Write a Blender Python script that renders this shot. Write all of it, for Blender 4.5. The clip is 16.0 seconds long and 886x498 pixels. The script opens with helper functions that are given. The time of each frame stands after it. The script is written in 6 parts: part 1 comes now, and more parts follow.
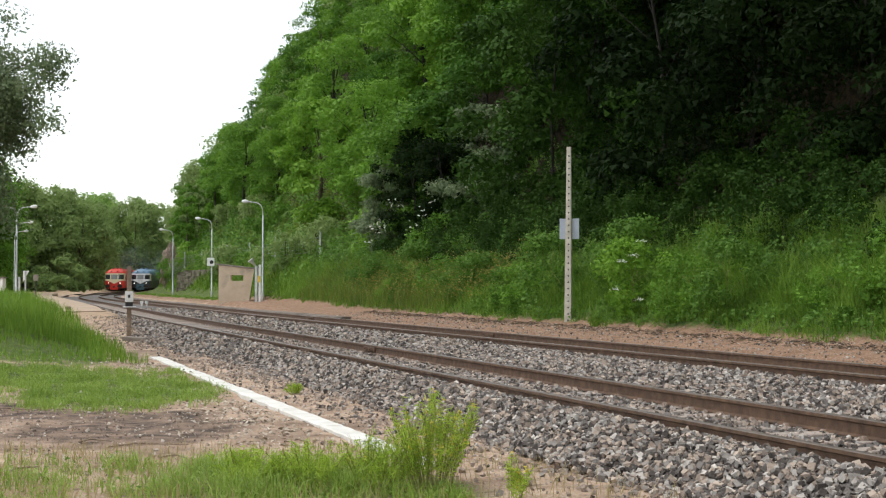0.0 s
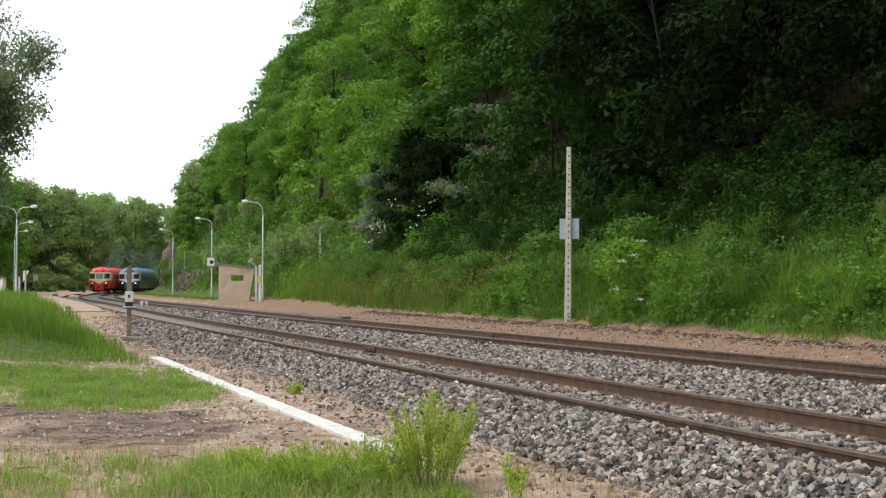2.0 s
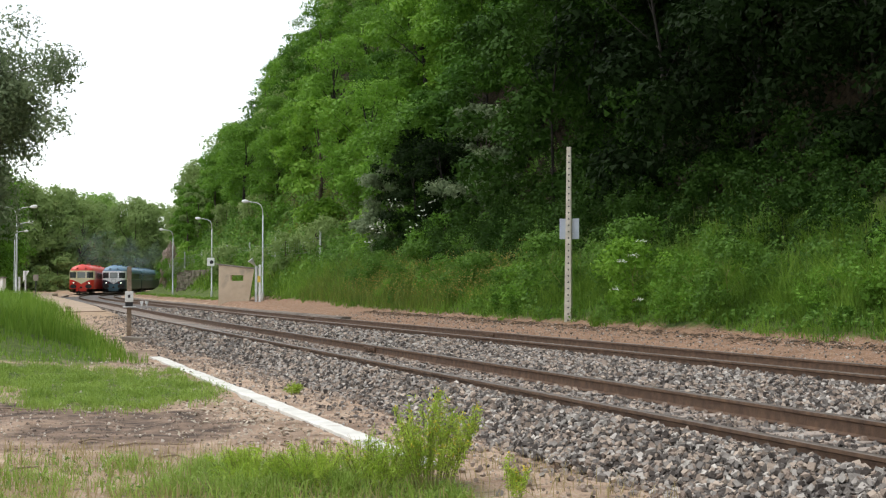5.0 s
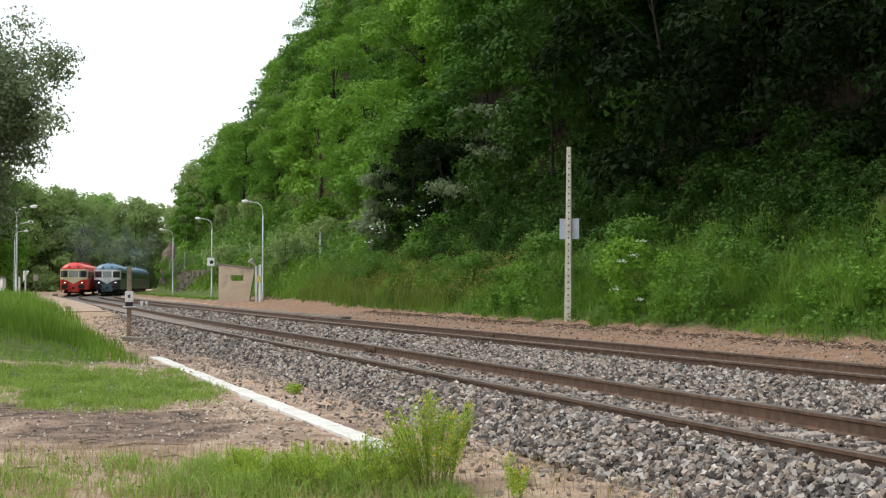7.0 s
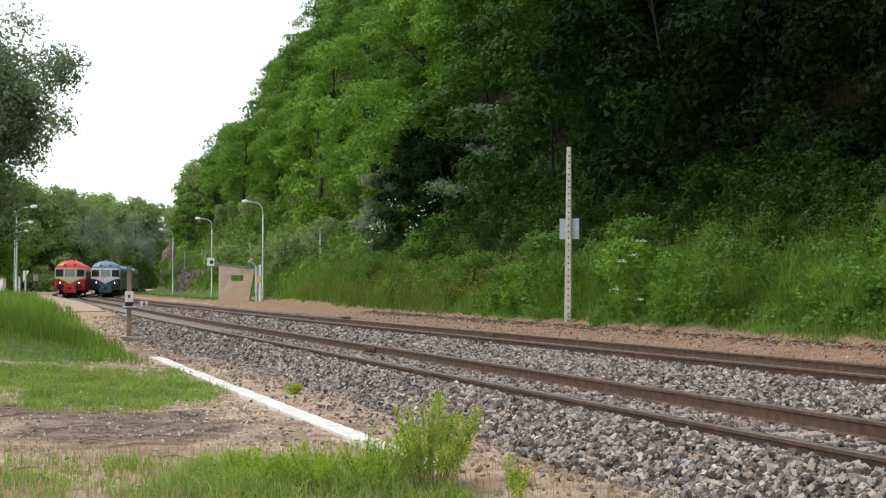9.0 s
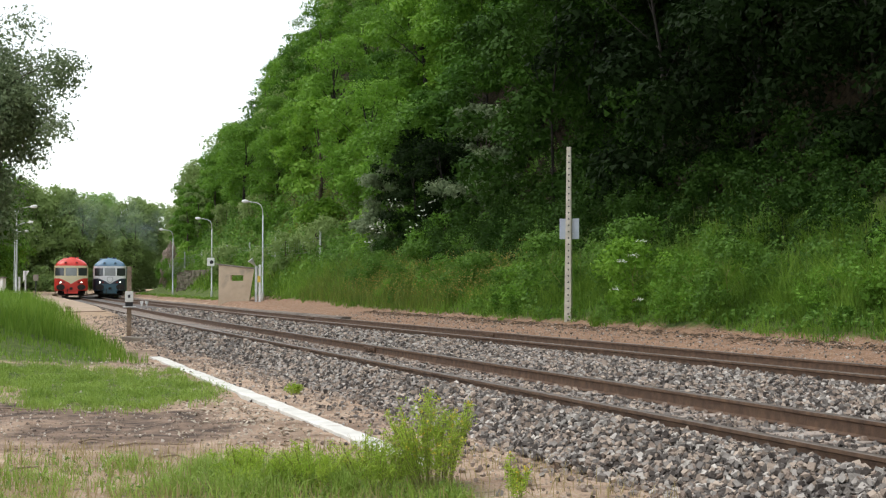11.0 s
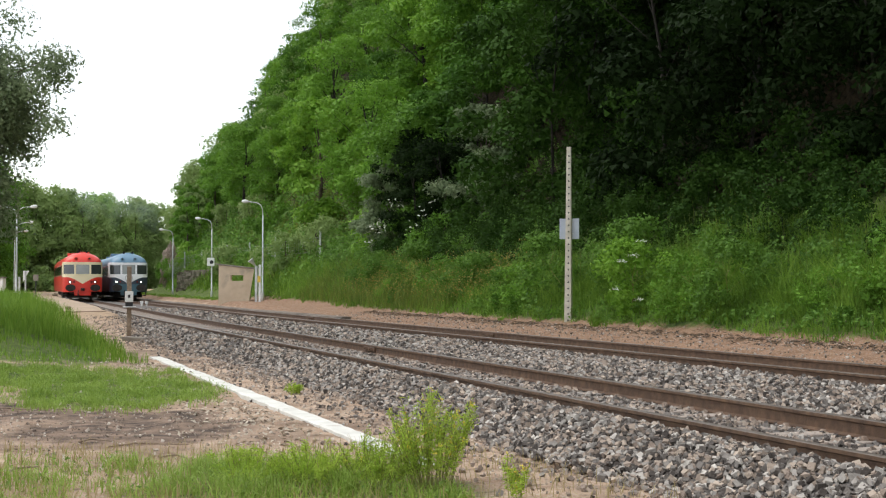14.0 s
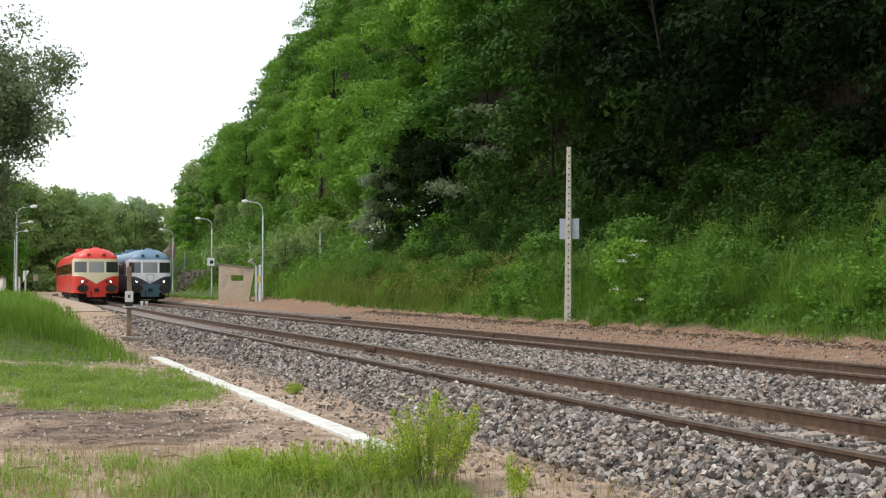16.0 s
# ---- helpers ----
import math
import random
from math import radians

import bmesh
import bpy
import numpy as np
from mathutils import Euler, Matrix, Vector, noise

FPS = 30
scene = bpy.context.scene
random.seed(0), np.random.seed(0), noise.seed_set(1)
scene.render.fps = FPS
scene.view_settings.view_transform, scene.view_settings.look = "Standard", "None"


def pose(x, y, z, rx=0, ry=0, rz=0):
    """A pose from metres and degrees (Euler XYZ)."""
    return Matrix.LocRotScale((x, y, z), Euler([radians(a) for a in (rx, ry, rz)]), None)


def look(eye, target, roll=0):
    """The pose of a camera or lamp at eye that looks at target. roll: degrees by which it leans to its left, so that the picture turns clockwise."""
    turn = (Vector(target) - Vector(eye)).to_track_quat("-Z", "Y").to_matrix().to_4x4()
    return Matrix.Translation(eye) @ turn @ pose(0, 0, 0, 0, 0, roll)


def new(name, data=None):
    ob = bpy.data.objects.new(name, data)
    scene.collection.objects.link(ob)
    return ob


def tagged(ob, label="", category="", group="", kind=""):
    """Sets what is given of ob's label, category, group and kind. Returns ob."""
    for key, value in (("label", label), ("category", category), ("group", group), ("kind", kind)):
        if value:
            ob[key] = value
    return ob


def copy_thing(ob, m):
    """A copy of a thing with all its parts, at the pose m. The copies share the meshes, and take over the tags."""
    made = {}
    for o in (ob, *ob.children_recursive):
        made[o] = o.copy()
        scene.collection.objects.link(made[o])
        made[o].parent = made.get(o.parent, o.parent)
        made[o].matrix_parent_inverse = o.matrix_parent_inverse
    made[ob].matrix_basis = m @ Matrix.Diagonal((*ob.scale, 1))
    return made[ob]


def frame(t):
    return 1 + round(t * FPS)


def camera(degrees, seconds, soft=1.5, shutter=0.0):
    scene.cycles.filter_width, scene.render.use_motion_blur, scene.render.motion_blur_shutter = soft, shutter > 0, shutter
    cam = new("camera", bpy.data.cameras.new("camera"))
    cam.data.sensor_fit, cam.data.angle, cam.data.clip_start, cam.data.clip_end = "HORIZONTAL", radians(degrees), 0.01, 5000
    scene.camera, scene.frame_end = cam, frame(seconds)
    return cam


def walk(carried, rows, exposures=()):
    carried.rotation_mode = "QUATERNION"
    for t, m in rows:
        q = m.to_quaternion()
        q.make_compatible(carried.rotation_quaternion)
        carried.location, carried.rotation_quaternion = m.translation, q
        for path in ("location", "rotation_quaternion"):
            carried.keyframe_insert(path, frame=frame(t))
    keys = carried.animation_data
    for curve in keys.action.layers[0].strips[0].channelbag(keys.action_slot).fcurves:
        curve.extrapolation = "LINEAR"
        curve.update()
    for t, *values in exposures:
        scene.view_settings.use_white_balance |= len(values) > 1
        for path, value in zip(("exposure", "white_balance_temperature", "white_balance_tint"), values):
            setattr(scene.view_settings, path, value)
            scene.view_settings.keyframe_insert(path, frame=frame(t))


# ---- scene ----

# ---------------------------------------------------------------- camera
cam = camera(36.17, 16.0, soft=1.2)
EYE = (0.0, 0.0, 1.193)
CAM_POSE = pose(*EYE, 91.49, 0, 0)
walk(cam, [(0, CAM_POSE), (16, CAM_POSE)])

# ---------------------------------------------------------------- world and sun: bright overcast
world = bpy.data.worlds.new("overcast_sky")
scene.world = world
world.use_nodes = True
wn = world.node_tree.nodes
wl = world.node_tree.links
for n in list(wn):
    wn.remove(n)
w_out = wn.new("ShaderNodeOutputWorld")
w_sky = wn.new("ShaderNodeTexSky")
w_sky.sky_type, w_sky.sun_disc = "NISHITA", False
w_sky.sun_elevation, w_sky.sun_rotation = radians(52), radians(250)
w_bg = wn.new("ShaderNodeBackground")
w_bg.inputs["Strength"].default_value = 0.06
w_cloud = wn.new("ShaderNodeBackground")
w_cloud.inputs["Color"].default_value = (1.0, 1.0, 0.985, 1)
w_cloud.inputs["Strength"].default_value = 1.0
w_add = wn.new("ShaderNodeAddShader")
wl.new(w_sky.outputs[0], w_bg.inputs["Color"])
wl.new(w_bg.outputs[0], w_add.inputs[0])
wl.new(w_cloud.outputs[0], w_add.inputs[1])
wl.new(w_add.outputs[0], w_out.inputs["Surface"])
sun = new("sun", bpy.data.lights.new("sun", "SUN"))
sun.data.energy, sun.data.angle, sun.data.color = 1.3, radians(18), (1.0, 0.96, 0.88)
sun.matrix_world = look((-34, 38, 75), (0, 26, 0))
scene.view_settings.exposure = 0.13


# ---------------------------------------------------------------- materials
def surface(name, low, high, scale=3.0, rough=0.8, metal=0.0, bump=0.0, bump_scale=None, island=0.0, per_object=0.0,
            leaf=0.0, stain=None, stain_scale=0.6, stain_at=0.55, spec=0.5, glow=0.0, power=1.0):
    """A procedural surface: colour wanders from low to high with noise at two scales, per piece or per object."""
    m = bpy.data.materials.new(name)
    m.use_nodes = True
    nt = m.node_tree
    nd, lk = nt.nodes, nt.links
    b = nd["Principled BSDF"]
    b.inputs["Roughness"].default_value = rough
    b.inputs["Metallic"].default_value = metal
    b.inputs["Specular IOR Level"].default_value = spec
    geo = nd.new("ShaderNodeNewGeometry")
    tc = nd.new("ShaderNodeTexCoord")
    fine = nd.new("ShaderNodeTexNoise")
    fine.inputs["Scale"].default_value, fine.inputs["Detail"].default_value = scale, 5
    lk.new(tc.outputs["Object"], fine.inputs["Vector"])
    value = fine.outputs["Fac"]
    stretch = nd.new("ShaderNodeMapRange")
    stretch.inputs[1].default_value, stretch.inputs[2].default_value = 0.3, 0.7
    lk.new(value, stretch.inputs[0])
    value = stretch.outputs[0]
    if island:
        mx = nd.new("ShaderNodeMix")
        mx.inputs[0].default_value = island
        lk.new(value, mx.inputs[2])
        lk.new(geo.outputs["Random Per Island"], mx.inputs[3])
        value = mx.outputs[0]
    if per_object:
        info = nd.new("ShaderNodeObjectInfo")
        mx = nd.new("ShaderNodeMix")
        mx.inputs[0].default_value = per_object
        lk.new(value, mx.inputs[2])
        lk.new(info.outputs["Random"], mx.inputs[3])
        value = mx.outputs[0]
    if power != 1.0:
        pw = nd.new("ShaderNodeMath")
        pw.operation = "POWER"
        lk.new(value, pw.inputs[0])
        pw.inputs[1].default_value = power
        value = pw.outputs[0]
    mix = nd.new("ShaderNodeMix")
    mix.data_type = "RGBA"
    mix.inputs[6].default_value, mix.inputs[7].default_value = (*low, 1), (*high, 1)
    lk.new(value, mix.inputs[0])
    colour = mix.outputs[2]
    if stain:
        sn = nd.new("ShaderNodeTexNoise")
        sn.inputs["Scale"].default_value, sn.inputs["Detail"].default_value = stain_scale, 6
        lk.new(tc.outputs["Object"], sn.inputs["Vector"])
        mr = nd.new("ShaderNodeMapRange")
        mr.inputs[1].default_value, mr.inputs[2].default_value = stain_at, stain_at + 0.15
        lk.new(sn.outputs["Fac"], mr.inputs[0])
        mx = nd.new("ShaderNodeMix")
        mx.data_type = "RGBA"
        mx.inputs[7].default_value = (*stain, 1)
        lk.new(mr.outputs[0], mx.inputs[0])
        lk.new(colour, mx.inputs[6])
        colour = mx.outputs[2]
    lk.new(colour, b.inputs["Base Color"])
    if glow:
        lk.new(colour, b.inputs["Emission Color"])
        b.inputs["Emission Strength"].default_value = glow
    if bump:
        bp = nd.new("ShaderNodeBump")
        bp.inputs["Strength"].default_value, bp.inputs["Distance"].default_value = bump, 0.02
        bn = nd.new("ShaderNodeTexNoise")
        bn.inputs["Scale"].default_value, bn.inputs["Detail"].default_value = bump_scale or scale * 4, 4
        lk.new(tc.outputs["Object"], bn.inputs["Vector"])
        lk.new(bn.outputs["Fac"], bp.inputs["Height"])
        lk.new(bp.outputs[0], b.inputs["Normal"])
    if leaf:
        tr = nd.new("ShaderNodeBsdfTranslucent")
        lk.new(colour, tr.inputs["Color"])
        ms = nd.new("ShaderNodeMixShader")
        ms.inputs[0].default_value = leaf
        lk.new(b.outputs[0], ms.inputs[1])
        lk.new(tr.outputs[0], ms.inputs[2])
        lk.new(ms.outputs[0], nd["Material Output"].inputs["Surface"])
    return m


def ground_material():
    """Soil, turf, sand and soot, told apart by three masks of the ground sheet and broken up by noise."""
    m = bpy.data.materials.new("ground_soil")
    m.use_nodes = True
    nt = m.node_tree
    nd, lk = nt.nodes, nt.links
    b = nd["Principled BSDF"]
    b.inputs["Roughness"].default_value, b.inputs["Specular IOR Level"].default_value = 0.95, 0.2
    tc = nd.new("ShaderNodeTexCoord")

    def noise_of(scale, detail=6):
        n = nd.new("ShaderNodeTexNoise")
        n.inputs["Scale"].default_value, n.inputs["Detail"].default_value = scale, detail
        lk.new(tc.outputs["Object"], n.inputs["Vector"])
        return n.outputs["Fac"]

    def blend(fac, one, two):
        mx = nd.new("ShaderNodeMix")
        mx.data_type = "RGBA"
        for slot, v in ((0, fac), (6, one), (7, two)):
            if isinstance(v, tuple):
                mx.inputs[slot].default_value = (*v, 1)
            else:
                lk.new(v, mx.inputs[slot])
        return mx.outputs[2]

    def ranged(v, a, c):
        mr = nd.new("ShaderNodeMapRange")
        mr.inputs[1].default_value, mr.inputs[2].default_value = a, c
        lk.new(v, mr.inputs[0])
        return mr.outputs[0]

    def masked(name, v, amount=0.9):
        at = nd.new("ShaderNodeAttribute")
        at.attribute_name = name
        ad = nd.new("ShaderNodeMath")
        ad.operation = "MULTIPLY_ADD"
        lk.new(v, ad.inputs[0])
        ad.inputs[1].default_value = amount
        lk.new(at.outputs["Fac"], ad.inputs[2])
        return ranged(ad.outputs[0], 0.45 + amount / 2, 0.75 + amount / 2)

    pebble = nd.new("ShaderNodeTexVoronoi")
    pebble.inputs["Scale"].default_value = 14
    lk.new(tc.outputs["Object"], pebble.inputs["Vector"])
    soil = blend(ranged(noise_of(3), 0.3, 0.7), (0.32, 0.21, 0.14), (0.55, 0.41, 0.30))
    soil = blend(ranged(noise_of(30, 3), 0.5, 0.7), soil, (0.52, 0.45, 0.37))
    soil = blend(ranged(pebble.outputs["Distance"], 0.12, 0.05), soil, (0.45, 0.40, 0.35))
    soil = blend(ranged(noise_of(0.9), 0.52, 0.72), soil, (0.20, 0.14, 0.10))
    soil = blend(ranged(noise_of(9), 0.58, 0.72), soil, (0.17, 0.13, 0.095))
    sand = blend(ranged(noise_of(2), 0.3, 0.7), (0.36, 0.255, 0.17), (0.50, 0.37, 0.255))
    turf = blend(ranged(noise_of(5), 0.3, 0.7), (0.05, 0.085, 0.020), (0.14, 0.18, 0.05))
    soot = blend(ranged(noise_of(4), 0.35, 0.65), (0.085, 0.064, 0.052), (0.30, 0.215, 0.16))
    earth = blend(ranged(noise_of(4), 0.3, 0.7), (0.20, 0.115, 0.068), (0.34, 0.21, 0.135))
    earth = blend(ranged(noise_of(26, 3), 0.52, 0.7), earth, (0.38, 0.30, 0.24))
    soil = blend(masked("rust", noise_of(1.6)), soil, earth)
    col = blend(masked("sand", noise_of(1.5)), soil, sand)
    col = blend(masked("soot", noise_of(1.2)), col, soot)
    col = blend(masked("green", noise_of(2.2)), col, turf)
    # fallen leaves, their brown darkened further for the shade under the trees
    shaded_litter = blend(ranged(noise_of(6), 0.35, 0.65), (0.022, 0.017, 0.011), (0.065, 0.047, 0.028))
    col = blend(masked("litter", noise_of(2.0)), col, shaded_litter)
    lk.new(col, b.inputs["Base Color"])
    bp = nd.new("ShaderNodeBump")
    bp.inputs["Strength"].default_value, bp.inputs["Distance"].default_value = 1.0, 0.05
    lk.new(noise_of(22, 5), bp.inputs["Height"])
    lk.new(bp.outputs[0], b.inputs["Normal"])
    return m


M_GROUND = ground_material()
M_BALLAST = surface("ballast_stone", (0.058, 0.047, 0.040), (0.60, 0.555, 0.50), 6, 0.9, bump=0.5, bump_scale=50, island=0.9, power=2.3)
M_BALLAST_BED = surface("ballast_bed", (0.06, 0.054, 0.05), (0.20, 0.185, 0.17), 30, 0.95, bump=1.0, bump_scale=28)
M_BROWN_STONE = surface("dusty_ballast_stone", (0.16, 0.12, 0.095), (0.50, 0.41, 0.33), 6, 0.9, bump=0.5, bump_scale=50, island=0.85)
M_CLOD = surface("dark_soil_clod", (0.09, 0.066, 0.052), (0.22, 0.165, 0.13), 6, 0.95, island=0.8)
M_PEBBLE = surface("pale_pebble", (0.33, 0.27, 0.21), (0.68, 0.61, 0.53), 6, 0.9, island=0.85)
M_RAIL = surface("rusty_rail_steel", (0.068, 0.038, 0.023), (0.155, 0.090, 0.052), 9, 0.75, 0.1, bump=0.3)
M_RAIL_TOP = surface("worn_rail_head", (0.10, 0.08, 0.066), (0.18, 0.15, 0.125), 5, 0.5, 0.5)
M_SLEEPER = surface("weathered_sleeper", (0.22, 0.18, 0.15), (0.40, 0.34, 0.29), 8, 0.9, bump=0.6, per_object=0.4)
M_CLIP = surface("rusty_clip", (0.18, 0.12, 0.085), (0.50, 0.41, 0.33), 8, 0.7, 0.2, island=0.6)
M_WHITE_EDGE = surface("white_painted_concrete", (0.58, 0.57, 0.52), (0.74, 0.73, 0.68), 5, 0.8, bump=0.4, bump_scale=30,
                       stain=(0.45, 0.40, 0.34), stain_scale=3, stain_at=0.62)
M_CONCRETE = surface("pale_concrete", (0.46, 0.42, 0.345), (0.68, 0.63, 0.53), 5, 0.85, bump=0.4, stain=(0.36, 0.32, 0.26), stain_scale=2.5, stain_at=0.6)
M_OLD_CONCRETE = surface("grey_concrete", (0.17, 0.145, 0.12), (0.30, 0.265, 0.225), 3, 0.9, bump=0.5, stain=(0.16, 0.15, 0.12))
M_SHELTER = surface("beige_render", (0.54, 0.42, 0.30), (0.66, 0.53, 0.39), 2, 0.85, bump=0.2, stain=(0.40, 0.33, 0.26), stain_scale=1.5)
M_DARK = surface("dark_paint", (0.012, 0.012, 0.013), (0.03, 0.03, 0.032), 4, 0.6)
M_GALV = surface("galvanised_steel", (0.45, 0.46, 0.46), (0.62, 0.63, 0.63), 4, 0.5, 0.5)
M_WHITE = surface("white_enamel", (0.72, 0.72, 0.70), (0.82, 0.82, 0.80), 4, 0.4, stain=(0.5, 0.47, 0.42), stain_scale=4, stain_at=0.65)
M_WOOD = surface("weathered_wood", (0.17, 0.12, 0.085), (0.34, 0.26, 0.19), 12, 0.9, bump=0.5)
M_SIGN = surface("blue_grey_sheet", (0.36, 0.40, 0.46), (0.46, 0.50, 0.56), 3, 0.5, 0.2)
M_YELLOW = surface("yellow_paint", (0.62, 0.45, 0.06), (0.75, 0.56, 0.10), 5, 0.6)
M_BLUE_SIGN = surface("blue_enamel", (0.05, 0.10, 0.30), (0.07, 0.13, 0.36), 5, 0.4)
M_BARK = surface("bark", (0.05, 0.038, 0.028), (0.13, 0.10, 0.075), 6, 0.95, bump=0.8)
# near-black bark: shade under the crowns is put into its colour
M_BARK_DARK = surface("shade_dark_bark", (0.012, 0.010, 0.008), (0.035, 0.028, 0.022), 6, 0.95, bump=0.8)
M_WALL_STONE = surface("mossy_wall_stone", (0.10, 0.085, 0.068), (0.27, 0.22, 0.18), 2.5, 0.95, bump=1.0, bump_scale=9, per_object=0.5, stain=(0.07, 0.09, 0.03), stain_scale=1.2)
M_ROCK = surface("pinkish_rock", (0.26, 0.20, 0.16), (0.45, 0.36, 0.30), 2, 0.95, bump=1.0, bump_scale=6)
M_LEAF = surface("fresh_leaves", (0.044, 0.125, 0.010), (0.205, 0.40, 0.042), 0.5, 0.6, island=0.4, per_object=0.45, leaf=0.35, spec=0.25)
M_LEAF_BRIGHT = surface("light_leaves", (0.10, 0.235, 0.016), (0.25, 0.44, 0.05), 0.6, 0.6, island=0.45, per_object=0.2, leaf=0.35, spec=0.25)
# shaded copy of the green leaves: the canopy's shade is put into the colour
M_LEAF_DARK = surface("shade_dark_leaves", (0.0045, 0.011, 0.003), (0.018, 0.038, 0.008), 0.5, 0.6, island=0.5, per_object=0.3, leaf=0.2, spec=0.05)
M_LEAF_MID = surface("mid_green_leaves", (0.032, 0.092, 0.009), (0.115, 0.245, 0.028), 0.5, 0.65, island=0.45, per_object=0.45, leaf=0.3, spec=0.12)
# half-shaded copy, its colour set between the lit leaves and the shade-dark ones
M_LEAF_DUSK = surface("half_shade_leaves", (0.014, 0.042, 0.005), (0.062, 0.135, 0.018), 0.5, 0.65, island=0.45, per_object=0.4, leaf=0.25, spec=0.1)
# shaded copy of bank_herbs: the shade below the wood is in the colour
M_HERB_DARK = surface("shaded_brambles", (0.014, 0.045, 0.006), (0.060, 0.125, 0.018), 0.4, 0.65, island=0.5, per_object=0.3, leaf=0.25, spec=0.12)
M_LEAF_GREY = surface("grey_green_leaves", (0.095, 0.145, 0.065), (0.32, 0.39, 0.22), 0.6, 0.6, island=0.5, leaf=0.4, spec=0.3)
M_LEAF_FAR = surface("olive_leaves", (0.19, 0.29, 0.09), (0.36, 0.46, 0.18), 0.3, 0.75, island=0.3, per_object=0.5, leaf=0.45, spec=0.2)
M_LEAF_VALLEY = surface("hazel_leaves", (0.15, 0.29, 0.065), (0.30, 0.45, 0.12), 0.3, 0.75, island=0.3, per_object=0.5, leaf=0.45, spec=0.2)
M_GRASS = surface("meadow_grass", (0.10, 0.21, 0.015), (0.25, 0.39, 0.055), 0.7, 0.6, island=0.6, leaf=0.35, spec=0.25)
M_TURF = surface("short_bright_turf", (0.16, 0.27, 0.03), (0.38, 0.50, 0.12), 0.9, 0.6, island=0.6, leaf=0.35, spec=0.2)
M_HERB_LOW = surface("low_herb_leaves", (0.10, 0.20, 0.03), (0.27, 0.40, 0.10), 2, 0.6, island=0.6, leaf=0.3, spec=0.2)
M_LITTER_DARK = surface("brown_dead_stalks", (0.05, 0.037, 0.027), (0.26, 0.20, 0.14), 5, 0.9, island=0.8)
M_LITTER = surface("bleached_chips", (0.20, 0.15, 0.10), (0.68, 0.61, 0.50), 5, 0.9, island=0.8)
M_GRASS_DRY = surface("dry_grass", (0.26, 0.21, 0.09), (0.48, 0.40, 0.20), 0.7, 0.7, island=0.6, leaf=0.25, spec=0.2)
M_HERB = surface("bank_herbs", (0.042, 0.115, 0.012), (0.165, 0.315, 0.04), 0.35, 0.6, island=0.5, leaf=0.3, spec=0.25)
M_GRASS_BANK = surface("bank_grass_blades", (0.055, 0.13, 0.012), (0.26, 0.42, 0.06), 1.1, 0.6, island=0.35, leaf=0.35, spec=0.2)
M_HERB_OLIVE = surface("olive_herbs", (0.095, 0.15, 0.025), (0.23, 0.28, 0.055), 0.5, 0.6, island=0.6, leaf=0.3, spec=0.2)
M_STEM = surface("brownish_weed_stems", (0.16, 0.17, 0.04), (0.30, 0.29, 0.09), 3, 0.7, island=0.6)
M_PLANT = surface("yellow_green_leaflets", (0.25, 0.41, 0.04), (0.55, 0.66, 0.12), 3, 0.6, island=0.6, leaf=0.35, spec=0.2)
M_FLOWER_Y = surface("yellow_petals", (0.55, 0.42, 0.03), (0.72, 0.58, 0.06), 3, 0.6, island=0.5, leaf=0.2)
M_FLOWER_O = surface("ochre_petals", (0.27, 0.21, 0.04), (0.42, 0.33, 0.08), 3, 0.7, island=0.5, leaf=0.2)
M_FLOWER_W = surface("white_petals", (0.62, 0.64, 0.52), (0.80, 0.80, 0.70), 3, 0.6, island=0.5, leaf=0.2)
M_RED = surface("red_coach_paint", (0.64, 0.032, 0.020), (0.75, 0.050, 0.030), 0.7, 0.35, stain=(0.42, 0.03, 0.02), stain_scale=0.9, stain_at=0.62)
M_CREAM = surface("cream_coach_paint", (0.74, 0.65, 0.42), (0.80, 0.72, 0.50), 0.8, 0.4)
M_BLUE = surface("blue_grey_coach_paint", (0.105, 0.215, 0.32), (0.15, 0.27, 0.38), 0.8, 0.4)
M_NAVY = surface("dark_slate_coach_paint", (0.030, 0.045, 0.065), (0.045, 0.062, 0.085), 0.8, 0.4)
M_TEAL = surface("teal_coach_paint", (0.045, 0.115, 0.15), (0.065, 0.145, 0.185), 0.8, 0.4)
M_COACH_WHITE = surface("white_coach_paint", (0.78, 0.79, 0.80), (0.86, 0.87, 0.88), 0.8, 0.4)
M_GLASS = surface("tinted_window_glass", (0.03, 0.035, 0.038), (0.05, 0.055, 0.06), 1.0, 0.06, spec=0.9)
# centre cab pane: the light seen in the glass is put into its colour
M_GLASS_PALE = surface("brightened_window_glass", (0.20, 0.22, 0.21), (0.28, 0.30, 0.29), 1.0, 0.2, spec=0.7)
M_LAMP_GLOW = surface("lit_headlamp", (1.0, 0.97, 0.88), (1.0, 0.98, 0.92), 1, 0.3, glow=4.0)
M_RED_LENS = surface("red_lamp_lens", (0.30, 0.02, 0.015), (0.38, 0.03, 0.02), 2.0, 0.2)
M_UNDER = surface("grimy_running_gear", (0.014, 0.012, 0.011), (0.045, 0.038, 0.032), 5, 0.8, 0.2)
M_STEEL = surface("wheel_tread_steel", (0.18, 0.17, 0.16), (0.30, 0.28, 0.26), 5, 0.4, 0.8)


